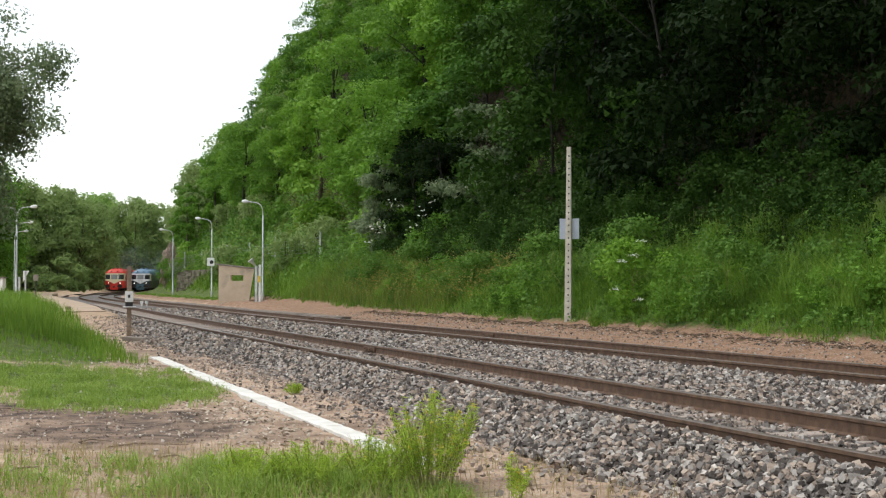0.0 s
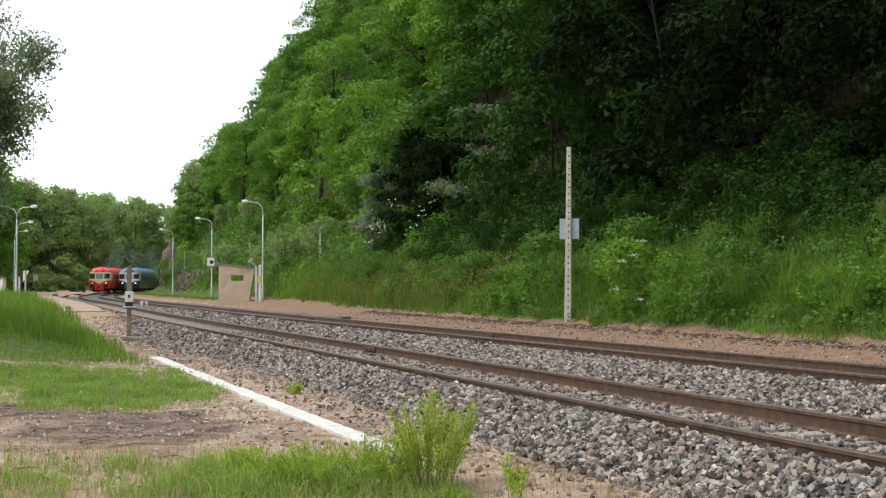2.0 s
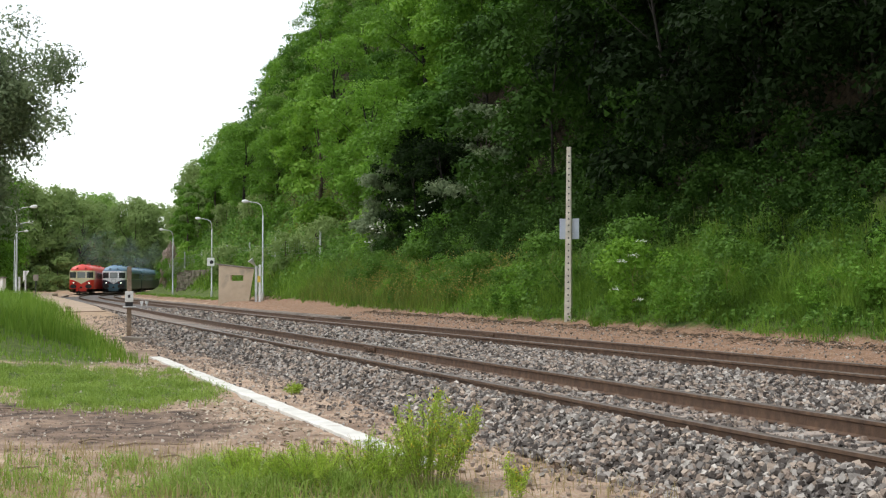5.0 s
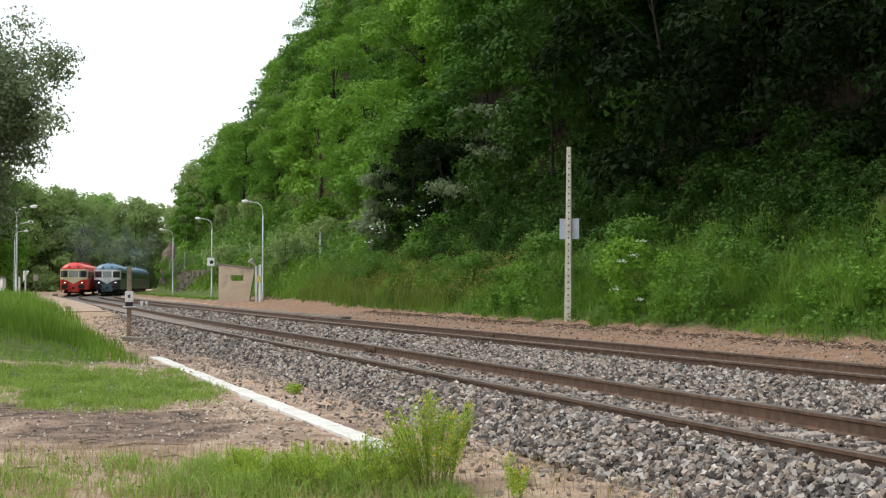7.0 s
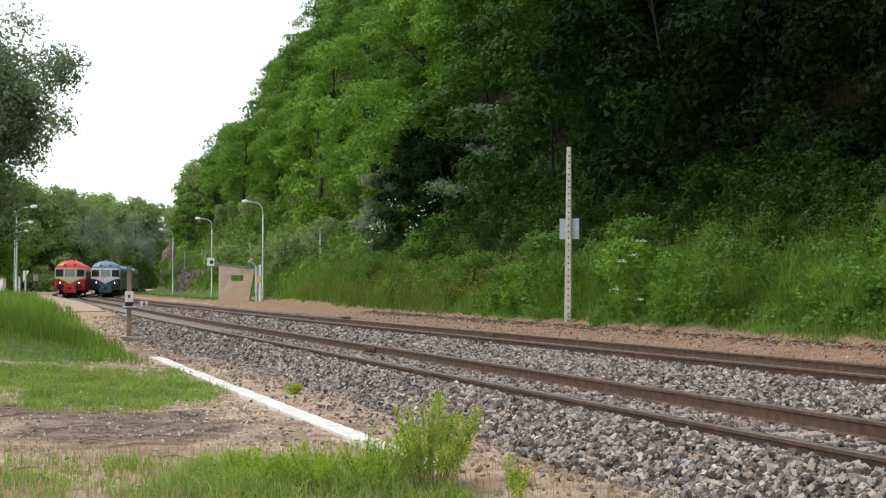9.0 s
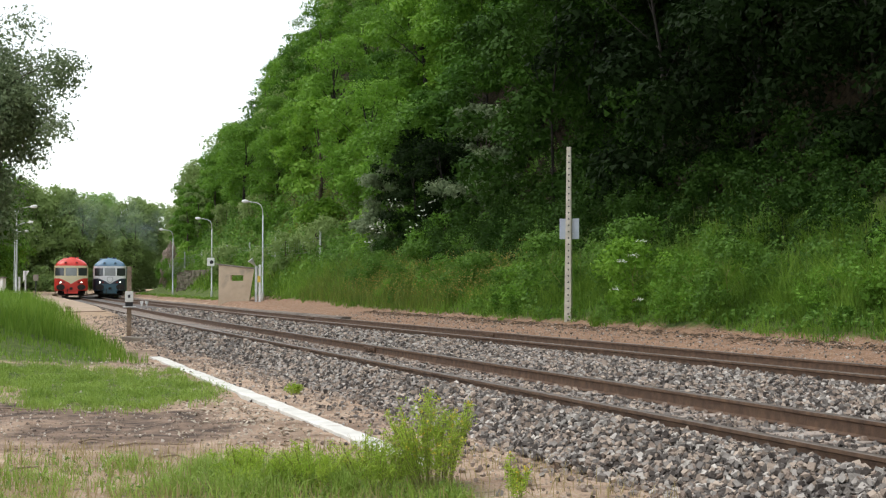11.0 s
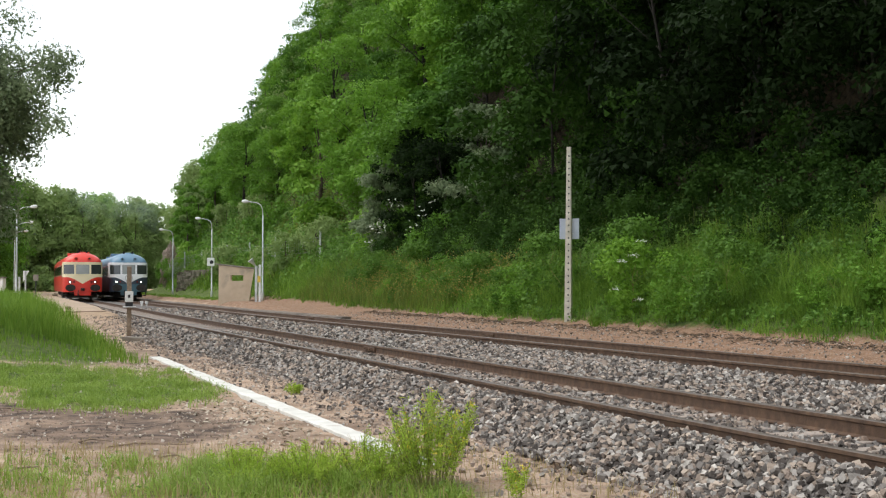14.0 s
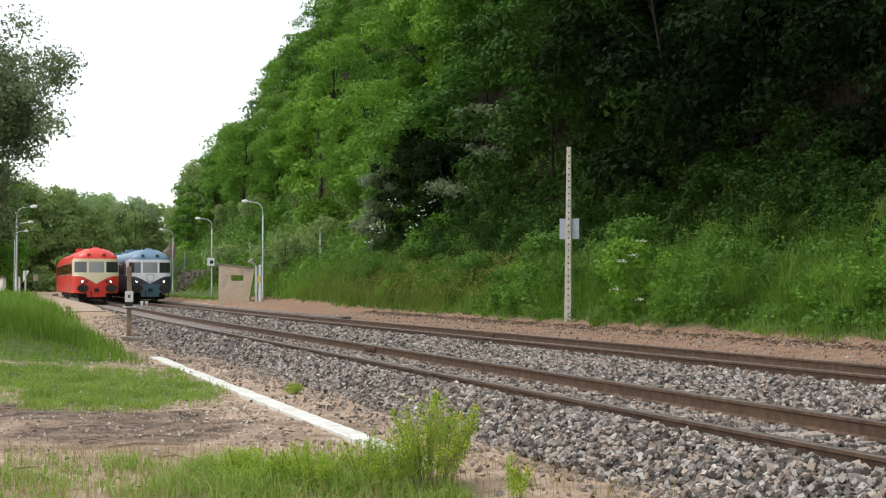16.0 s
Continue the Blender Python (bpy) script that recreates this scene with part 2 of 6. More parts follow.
# ---------------------------------------------------------------- mesh helpers
def mesh_from(name, verts, faces, mats, smooth=False, index=None):
    """A mesh from arrays of vertices and of faces with one number of corners."""
    verts, faces = np.asarray(verts, np.float32), np.asarray(faces, np.int32)
    me = bpy.data.meshes.new(name)
    n, k = faces.shape
    me.vertices.add(len(verts))
    me.vertices.foreach_set("co", verts.ravel())
    me.loops.add(n * k)
    me.loops.foreach_set("vertex_index", faces.ravel())
    me.polygons.add(n)
    me.polygons.foreach_set("loop_start", np.arange(0, n * k, k, dtype=np.int32))
    me.polygons.foreach_set("use_smooth", np.full(n, smooth))
    for mt in mats if isinstance(mats, (list, tuple)) else [mats]:
        me.materials.append(mt)
    if index is not None:
        me.polygons.foreach_set("material_index", np.asarray(index, np.int32))
    me.update(calc_edges=True)
    me.validate()
    return me


def put(name, me, parent=None, label=""):
    ob = new(name, me)
    if parent:
        ob.parent = parent
    if label:
        ob["label"] = label
    return ob


def part(name, bm, material, parent, label="", smooth=False):
    """Links a bmesh as one mesh object under a thing or a part."""
    me = bpy.data.meshes.new(name)
    bmesh.ops.recalc_face_normals(bm, faces=bm.faces)
    for f in bm.faces:
        f.smooth = smooth
    bm.to_mesh(me)
    bm.free()
    me.materials.append(material)
    return put(name, me, parent, label)


def box(bm, x0, x1, y0, y1, z0, z1, bevel=0.0, m=None):
    """A box between the given planes, with bevelled edges, added to bm."""
    made = bmesh.ops.create_cube(bm, size=1)["verts"]
    for v in made:
        v.co = Vector(((x0 + x1) / 2 + v.co.x * (x1 - x0), (y0 + y1) / 2 + v.co.y * (y1 - y0), (z0 + z1) / 2 + v.co.z * (z1 - z0)))
    if bevel:
        edges = list({e for v in made for e in v.link_edges})
        made = bmesh.ops.bevel(bm, geom=edges, offset=bevel, segments=2, affect="EDGES", profile=0.5)["verts"]
    if m is not None:
        bmesh.ops.transform(bm, matrix=m, verts=list(set(made)))
    return bm


def tube(bm, points, radii, sides=8, cap=True):
    """A tapered tube along points."""
    rings = []
    pts = [Vector(p) for p in points]
    for i, p in enumerate(pts):
        d = (pts[min(i + 1, len(pts) - 1)] - pts[max(i - 1, 0)]).normalized()
        u = d.orthogonal().normalized() if abs(d.z) < 0.99 else Vector((1, 0, 0))
        if i and rings:
            u = (last - d * last.dot(d)).normalized()
        last = u
        w = d.cross(u)
        rings.append([bm.verts.new(p + radii[i] * (math.cos(a) * u + math.sin(a) * w)) for a in np.arange(sides) * 2 * math.pi / sides])
    for a, b in zip(rings, rings[1:]):
        for j in range(sides):
            bm.faces.new((a[j], a[(j + 1) % sides], b[(j + 1) % sides], b[j]))
    if cap:
        bm.faces.new(rings[0][::-1])
        bm.faces.new(rings[-1])
    return bm


def disc(bm, centre, axis, radius, depth, sides=16):
    c, a = Vector(centre), Vector(axis).normalized()
    return tube(bm, [c - a * depth / 2, c + a * depth / 2], [radius, radius], sides)


def empty(name, m=None):
    ob = new(name)
    ob.empty_display_size = 0.2
    if m is not None:
        ob.matrix_world = m
    return ob


def smooth_step(v, a, b):
    t = np.clip((np.asarray(v, float) - a) / (b - a), 0, 1)
    return t * t * (3 - 2 * t)


def waves(x, y, seed, size):
    """Cheap smooth noise from a few sine waves, about -1 to 1."""
    g = np.random.RandomState(seed)
    total = 0
    for i in range(7):
        a, f, ph = g.uniform(0, 6.28), g.uniform(0.6, 2.2) / size, g.uniform(0, 6.28)
        total = total + np.sin((x * math.cos(a) + y * math.sin(a)) * f * 6.28 + ph)
    return total / 3.5


# ---------------------------------------------------------------- the line of the track
STEP = 0.5
LINE_S = np.arange(-60, 330, STEP)
KNOT_S = (-60, -5, 15, 35, 55, 75, 95, 115, 135, 155, 175, 195, 215, 260, 330)
KNOT_K = (0.0, 0.000742, -0.000259, 0.001187, 0.000510, -0.001075, 0.001004, 0.002006, 0.002521, 0.002291, 0.001958, 0.001328, 0.001464, 0.004, 0.004)
LINE_K = np.interp(LINE_S, KNOT_S, KNOT_K)
LINE_T = np.cumsum(LINE_K) * STEP
at_start = np.argmin(abs(LINE_S + 5))
LINE_T = LINE_T - LINE_T[at_start] - 0.3398
LINE_X = np.cumsum(np.sin(LINE_T)) * STEP
LINE_Y = np.cumsum(np.cos(LINE_T)) * STEP
LINE_X = LINE_X - LINE_X[at_start] + 3.738
LINE_Y = LINE_Y - LINE_Y[at_start] + 9.826


def spacing(s):
    """Distance between the two tracks."""
    return np.interp(s, (0, 90), (5.280, 3.470))


def at(s, o):
    """Place at s metres along the near track and o metres to its right."""
    s = np.asarray(s, float)
    th = np.interp(s, LINE_S, LINE_T)
    return np.interp(s, LINE_S, LINE_X) + np.cos(th) * o, np.interp(s, LINE_S, LINE_Y) - np.sin(th) * o


def heading(s):
    return float(np.interp(s, LINE_S, LINE_T))


def along(x, y):
    """The s and o of places in the plan."""
    x, y = np.atleast_1d(np.asarray(x, float)), np.atleast_1d(np.asarray(y, float))
    s_out, o_out = np.empty(len(x)), np.empty(len(x))
    lx, ly, ls, lt = LINE_X[::4], LINE_Y[::4], LINE_S[::4], LINE_T[::4]
    for i in range(0, len(x), 20000):
        a, b = x[i:i + 20000], y[i:i + 20000]
        k = np.argmin((a[:, None] - lx) ** 2 + (b[:, None] - ly) ** 2, axis=1)
        dx, dy, t = a - lx[k], b - ly[k], lt[k]
        s_out[i:i + 20000] = ls[k] + dx * np.sin(t) + dy * np.cos(t)
        o_out[i:i + 20000] = dx * np.cos(t) - dy * np.sin(t)
    return s_out, o_out


FOOT = 8.7


def height(s, o, x, y):
    """Height of the ground."""
    z = np.full(len(s), -0.32)
    z = z + 0.66 * smooth_step(-o, 3.3, 7.0) * smooth_step(s, 9, 19) * (1 - smooth_step(s, 44, 60))
    z = z + 0.52 * smooth_step(s, 26, 36.5) * smooth_step(-o, 1.7, 2.0) * (1 - 0.8 * smooth_step(-o, 3.3, 7.0) * (1 - smooth_step(s, 44, 60)))
    z = z + 0.025 * waves(x, y, 3, 1.7) + 0.005 * waves(x, y, 4, 0.6)
    right = smooth_step(o, spacing(s) + 1.2, spacing(s) + 2.2)
    strip = -0.10 + 0.18 * smooth_step(o, 6.5, FOOT) + 0.2 * smooth_step(s, 35, 60) * smooth_step(o, 5.2, 6.6) + 0.14 * smooth_step(s, 42, 58) * smooth_step(o, 5.9, 6.5) * (1 - smooth_step(o, 6.5, 8.2))
    z = z * (1 - right) + right * (strip + 0.02 * waves(x, y, 5, 1.3))
    u = np.maximum(o - FOOT, 0)
    steep = np.interp(s, (60, 120, 155, 230), (1.72, 1.58, 1.42, 1.30))
    toe = np.interp(s, (40, 85, 130), (0.60, 0.92, 1.05))
    bank = toe * np.minimum(u, 6.5) + steep * np.clip(u - 6.5, 0, 26) + 0.05 * np.clip(u - 32.5, 0, 500)
    z = z + bank + smooth_step(u, 0, 2.5) * (0.22 * waves(x, y, 6, 5) + 0.16 * waves(x, y, 8, 1.9) + 0.6 * smooth_step(u, 6, 12) * waves(x, y, 7, 14))
    far_left = smooth_step(-o, 25, 90)
    return z + far_left * 2.0


def ground_z(x, y):
    s, o = along(x, y)
    return height(s, o, np.atleast_1d(x), np.atleast_1d(y))


def spread(*stretches):
    """Coordinates with a step for each stretch (start, end, step)."""
    out = []
    for a, b, st in stretches:
        out.extend(np.arange(a, b, st))
    out.append(stretches[-1][1])
    return np.array(out)


def make_ground():
    xs = np.concatenate([-np.geomspace(3000, 122, 12), spread((-120, -40, 4), (-40, -14, 1.2), (-14, 12, 0.2), (12, 30, 0.7), (30, 80, 3)), np.geomspace(84, 3000, 12)])
    ys = np.concatenate([-np.geomspace(3000, 42, 10), spread((-40, 8, 3), (8, 30, 0.35), (30, 60, 0.7), (60, 130, 1.2), (130, 280, 3)), np.geomspace(285, 3000, 12)])
    gx, gy = np.meshgrid(xs, ys)
    x, y = gx.ravel(), gy.ravel()
    s, o = along(x, y)
    z = height(s, o, x, y)
    nx, ny = len(xs), len(ys)
    i = (np.arange(ny - 1)[:, None] * nx + np.arange(nx - 1)).ravel()
    me = mesh_from("ground", np.stack([x, y, z], 1), np.stack([i, i + 1, i + nx + 1, i + nx], 1), M_GROUND, True)
    n1 = waves(x, y, 11, 3.0)
    green = smooth_step(o, FOOT - 0.3, FOOT + 0.6) + smooth_step(o, 6.2, 6.8) * smooth_step(s, 68, 74) + smooth_step(-o, 3.5, 4.6) * smooth_step(s, 10, 14) * (1 - smooth_step(s, 50, 62))
    green = green + smooth_step(-o, 9.5, 13) + (o > 40) + 0.75 * turf_amount(x, y)
    sand = smooth_step(s, 28, 36) * smooth_step(-o, 1.7, 2.2) * (1 - smooth_step(-o, 9, 12)) 
    soot = soot_amount(x, y) + 0.25 * n1 * (o < -3)
    rust = smooth_step(o, 5.5, 6.3)
    # wooded slope that takes the shade-darkened litter colour
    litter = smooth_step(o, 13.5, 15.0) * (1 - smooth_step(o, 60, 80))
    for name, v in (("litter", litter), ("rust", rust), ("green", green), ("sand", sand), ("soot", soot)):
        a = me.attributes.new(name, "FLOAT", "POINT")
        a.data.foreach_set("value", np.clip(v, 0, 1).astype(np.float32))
    tagged(new("ground", me), "bare gravelly soil with turf beside the railway line", "ground", kind="structure")


def ellipse(x, y, cx, cy, rx, ry, turn=0.0):
    c, s_ = math.cos(turn), math.sin(turn)
    u, v = (x - cx) * c + (y - cy) * s_, -(x - cx) * s_ + (y - cy) * c
    return 1 - smooth_step(np.sqrt((u / rx) ** 2 + (v / ry) ** 2), 0.6, 1.15)


def turf_amount(x, y):
    """Where low grass grows on the near side."""
    return np.clip(ellipse(x, y, -4.55, 18.9, 1.55, 3.0, 0.22) + 0.46 * ellipse(x, y, -3.0, 10.4, 1.7, 1.25) + 0.95 * ellipse(x, y, -1.25, 10.3, 0.95, 1.35) + 0.55 * ellipse(x, y, -5.6, 21.5, 3.0, 2.4) + 0.6 * ellipse(x, y, -6.9, 22.0, 1.5, 2.2)
                   + 0.8 * ellipse(x, y, -0.3, 10.0, 0.9, 0.9), 0, 1)


def soot_amount(x, y):
    """Where the soil is blackened."""
    return np.clip(0.65 * ellipse(x, y, -4.9, 14.6, 2.9, 3.0, 0.2) + 0.55 * ellipse(x, y, -2.9, 14.0, 1.6, 1.3) + 0.5 * ellipse(x, y, -6.5, 16.5, 1.6, 2.5), 0, 1)


def sweep(profile, s_values, shift=None):
    """Vertices and quads of a profile of (o, z) swept along the line."""
    n = len(profile)
    verts = []
    for o, z in profile:
        extra = shift(s_values) if shift else 0
        x, y = at(s_values, o + extra)
        verts.append(np.stack([x, y, np.full(len(s_values), z)], 1))
    v = np.stack(verts, 1).reshape(-1, 3)
    k = len(s_values)
    i = (np.arange(k - 1)[:, None] * n + np.arange(n - 1)).ravel()
    return v, np.stack([i, i + 1, i + n + 1, i + n], 1)


RAIL_PROFILE = [(-0.07, -0.172), (-0.07, -0.160), (-0.012, -0.145), (-0.009, -0.05), (-0.036, -0.038), (-0.036, -0.008), (-0.028, 0.0),
                (0.028, 0.0), (0.036, -0.008), (0.036, -0.038), (0.009, -0.05), (0.012, -0.145), (0.07, -0.160), (0.07, -0.172)]


def make_tracks():
    s = np.concatenate([np.arange(-45, 60, 1.0), np.arange(60, 320, 2.0)])
    # stone bed under both tracks
    rows = []
    for prof in ((-2.15, -0.42, 0), (-1.75, -0.30, 0), (-1.22, -0.11, 0), (-0.92, -0.105, 0), (-0.7, -0.185, 0), (0.7, -0.185, 0), (0.95, -0.16, 0),
                 (1.3, -0.14, 0), (-1.3, -0.13, 1), (-0.95, -0.15, 1), (-0.7, -0.185, 1), (0.7, -0.185, 1), (1.0, -0.15, 1), (1.45, -0.14, 1), (1.9, -0.30, 1)):
        o, z, far = prof
        x, y = at(s, o + far * spacing(s))
        rows.append(np.stack([x, y, z + 0.012 * waves(x, y, 21, 0.9)], 1))
    v = np.stack(rows, 1).reshape(-1, 3)
    n = len(rows)
    i = (np.arange(len(s) - 1)[:, None] * n + np.arange(n - 1)).ravel()
    bed = tagged(new("ballast_bed", mesh_from("ballast_bed", v, np.stack([i, i + 1, i + n + 1, i + n], 1), M_BALLAST_BED, True)),
                 "grey crushed stone bed under two railway tracks", "ballast", kind="structure")
    sleeper_bm = bmesh.new()
    box(sleeper_bm, -1.28, 1.28, -0.13, 0.13, -0.30, -0.168, 0.012)
    sleeper_mesh = bpy.data.meshes.new("sleeper")
    sleeper_bm.to_mesh(sleeper_mesh)
    sleeper_bm.free()
    sleeper_mesh.materials.append(M_SLEEPER)
    for far, label in ((0, "rusty railway track curving along the stone bed"), (1, "rusty railway track beside the overgrown bank")):
        track = tagged(empty("railway_track"), label, "railway track", "two parallel tracks", kind="structure")
        for side in (-1, 1):
            v, f = sweep(RAIL_PROFILE, s, lambda q: side * 0.7535 + far * spacing(q))
            index = np.tile([0, 0, 0, 0, 0, 1, 1, 1, 0, 0, 0, 0, 0], len(s) - 1)
            put("rail", mesh_from("rail", v, f, [M_RAIL, M_RAIL_TOP], False, index), track)
            # fastening clips on both sides of the rail foot, one joined set for each rail
            cs = np.arange(-9.0, 60, 0.6)
            cv, cf = [], []
            for off in (-0.10, 0.10):
                for q in cs:
                    base = len(cv)
                    for dz in (-0.172, -0.138):
                        for ds, do in ((-0.032, -0.03), (0.032, -0.03), (0.032, 0.03), (-0.032, 0.03)):
                            shrink = 0.55 if dz > -0.15 else 1.0
                            x, y = at(q + ds * shrink, side * 0.7535 + off + do * shrink + far * float(spacing(q)))
                            cv.append((float(x), float(y), dz))
                    cf += [(base + a, base + b, base + c, base + d) for a, b, c, d in ((4, 5, 6, 7), (0, 1, 5, 4), (1, 2, 6, 5), (2, 3, 7, 6), (3, 0, 4, 7))]
            tagged(put("fastening", mesh_from("fastening", cv, cf, M_CLIP), track), kind="stuff")
            for joint in ((18.6, 36.4) if far else (12.4, 48.4)):
                bm = bmesh.new()
                for w in (-0.035, 0.035):
                    box(bm, w - 0.018, w + 0.018, -0.38, 0.38, -0.125, -0.045, 0.006)
                    for k in (-0.27, -0.09, 0.09, 0.27):
                        disc(bm, (w * 1.75, k, -0.085), (1, 0, 0), 0.02, 0.03, 6)
                x, y = at(joint + side * 0.4, side * 0.7535 + far * float(spacing(joint)))
                fish = part("fishplate", bm, M_RAIL, track)
                fish.matrix_basis = pose(float(x), float(y), 0, 0, 0, -math.degrees(heading(joint)))
        for q in np.arange(-9.0, 84, 0.6):
            x, y = at(q, far * float(spacing(q)))
            sl = put("sleeper", sleeper_mesh, track)
            sl.matrix_basis = pose(float(x), float(y), random.uniform(-0.012, 0.006), 0, 0, -math.degrees(heading(q)) + random.uniform(-0.6, 0.6))


CUBE = np.array([(-1, -1, -1), (1, -1, -1), (1, 1, -1), (-1, 1, -1), (-1, -1, 1), (1, -1, 1), (1, 1, 1), (-1, 1, 1)], float)
CUBE_TRI = np.array([(0, 2, 1), (0, 3, 2), (4, 5, 6), (4, 6, 7), (0, 1, 5), (0, 5, 4), (1, 2, 6), (1, 6, 5), (2, 3, 7), (2, 7, 6), (3, 0, 4), (3, 4, 7)])


def stones(name, x, y, z, size, mats, label, seed, mix=0.0):
    """Loose angular stones at the given places, joined."""
    g = np.random.RandomState(seed)
    n = len(x)
    v = CUBE[None] * g.uniform(0.45, 1.0, (n, 8, 3)) * g.uniform(0.5, 1.0, (n, 1, 3))
    q = g.normal(size=(n, 4))
    q /= np.linalg.norm(q, axis=1, keepdims=True)
    w, a, b, c = q.T
    rot = np.stack([1 - 2 * (b * b + c * c), 2 * (a * b - c * w), 2 * (a * c + b * w), 2 * (a * b + c * w), 1 - 2 * (a * a + c * c), 2 * (b * c - a * w),
                    2 * (a * c - b * w), 2 * (b * c + a * w), 1 - 2 * (a * a + b * b)], 1).reshape(n, 3, 3)
    v = np.einsum("nij,nkj->nki", rot, v) * (np.asarray(size) / 2)[:, None, None]
    v = v + np.stack([x, y, z], 1)[:, None, :]
    f = (np.arange(n)[:, None, None] * 8 + CUBE_TRI[None]).reshape(-1, 3)
    index = np.repeat((g.uniform(size=n) < mix).astype(int), 12)
    return tagged(new(name, mesh_from(name, v.reshape(-1, 3), f, mats, False, index)), label, "stones", kind="stuff")


def bed_z(s, o):
    d = spacing(s)
    ks = np.array([-2.75, -2.15, -1.75, -1.22, -0.92, -0.7, 0.7, 0.95, 1.3])
    kz = np.array([-0.335, -0.315, -0.29, -0.10, -0.098, -0.185, -0.185, -0.15, -0.13])
    near = np.interp(o, ks, kz)
    far = np.interp(o - d, [-1.3, -0.95, -0.7, 0.7, 1.0, 1.45, 1.9], [-0.13, -0.14, -0.185, -0.185, -0.14, -0.13, -0.28])
    return np.where(o < d / 2, near, far)


def make_ballast():
    g = np.random.RandomState(5)

    def scatter(s0, s1, o0, o1, per_m2):
        n = int((s1 - s0) * (o1 - o0) * per_m2)
        return g.uniform(s0, s1, n), g.uniform(o0, o1, n)

    batches = [(-9, 3, -2.15, -0.85, 520, 0.060), (3, 15, -2.1, -0.85, 420, 0.061), (15, 40, -2.45, -0.85, 130, 0.08), (-9, -4.6, -2.8, -2.1, 200, 0.06),
               (-9, 8, -0.66, 0.66, 200, 0.052), (8, 26, -0.66, 0.66, 110, 0.06), (-6, 14, 0.88, 4.5, 230, 0.066), (14, 34, 0.88, 4.2, 90, 0.085),
               (34, 60, 0.9, 3.6, 30, 0.11), (40, 60, -2.0, -0.85, 45, 0.11), (-2, 30, 5.9, 6.9, 60, 0.06), (-2, 30, 4.4, 5.7, 45, 0.055)]
    S, O, R = [], [], []
    for s0, s1, o0, o1, per, size in batches:
        a, b = scatter(s0, s1, o0, o1, per)
        S.append(a), O.append(b), R.append(size * g.uniform(0.55, 1.45, len(a)))
    s, o, r = (np.concatenate(v) for v in (S, O, R))
    clear = np.minimum(np.minimum(abs(o - 0.7535), abs(o + 0.7535)), np.minimum(abs(o - spacing(s) - 0.7535), abs(o - spacing(s) + 0.7535)))
    keep = clear > 0.11
    s, o, r = s[keep], o[keep], r[keep]
    x, y = at(s, o)
    stones("ballast_stones", x, y, bed_z(s, o) + r * g.uniform(0.05, 0.4, len(r)), r, [M_BALLAST, M_BROWN_STONE],
           "loose angular grey crushed stones around the rails", 8, 0.34)
    # stray stones on the dirt beside the bed
    n = 5600
    s, o = g.uniform(-9, 34, n), -1.8 - abs(g.normal(0, 0.62, n))
    r = g.uniform(0.02, 0.07, n)
    x, y = at(s, o)
    stones("stray_stones", x, y, ground_z(x, y) + r * 0.15, r, [M_BROWN_STONE, M_BALLAST], "scattered stones and gravel on the reddish dirt", 9, 0.22)
    n = 5200
    s, o = g.uniform(-4, 40, n), g.uniform(6.2, 8.9, n)
    r = g.uniform(0.015, 0.06, n) * g.uniform(0.6, 1.3, n)
    x, y = at(s, o)
    stones("stray_stones", x, y, ground_z(x, y) + r * 0.15, r, [M_BROWN_STONE, M_BALLAST], "small stones on the dirt strip below the bank", 10, 0.45)
    n = 3800
    x, y = g.uniform(-7.5, 0.5, n), g.uniform(10.3, 26, n)
    r = g.uniform(0.012, 0.045, n) * g.uniform(0.6, 1.3, n)
    stones("stray_stones", x, y, ground_z(x, y) + r * 0.15, r, [M_PEBBLE, M_BROWN_STONE], "pebbles and grit on the trodden soil", 12, 0.35)
    n = 1500
    x, y = g.normal(-4.3, 1.9, n), g.normal(14.2, 1.9, n)
    keep = soot_amount(x, y) > 0.25
    x, y = x[keep], y[keep]
    r = g.uniform(0.008, 0.026, len(x))
    stones("soil_clods", x, y, ground_z(x, y) + r * 0.1, r, [M_CLOD, M_BROWN_STONE], "dark crumbly clods of soil on the burnt patch", 13, 0.12)


def swept_solid(name, s0, s1, step, profile, material, label, category, shift=None):
    """A closed profile swept along the line, with ends."""
    s = np.append(np.arange(s0, s1, step), s1)
    v, f = sweep(profile + [profile[0]], s, shift)
    n = len(profile) + 1
    bm = bmesh.new()
    vs = [bm.verts.new(p) for p in v]
    for q in f:
        bm.faces.new([vs[i] for i in q])
    bm.faces.new(vs[:n - 1])
    bm.faces.new(vs[-n:-1][::-1])
    bmesh.ops.remove_doubles(bm, verts=bm.verts, dist=0.0005)
    ob = part(name, bm, material, None)
    return tagged(ob, label, category, kind="structure")


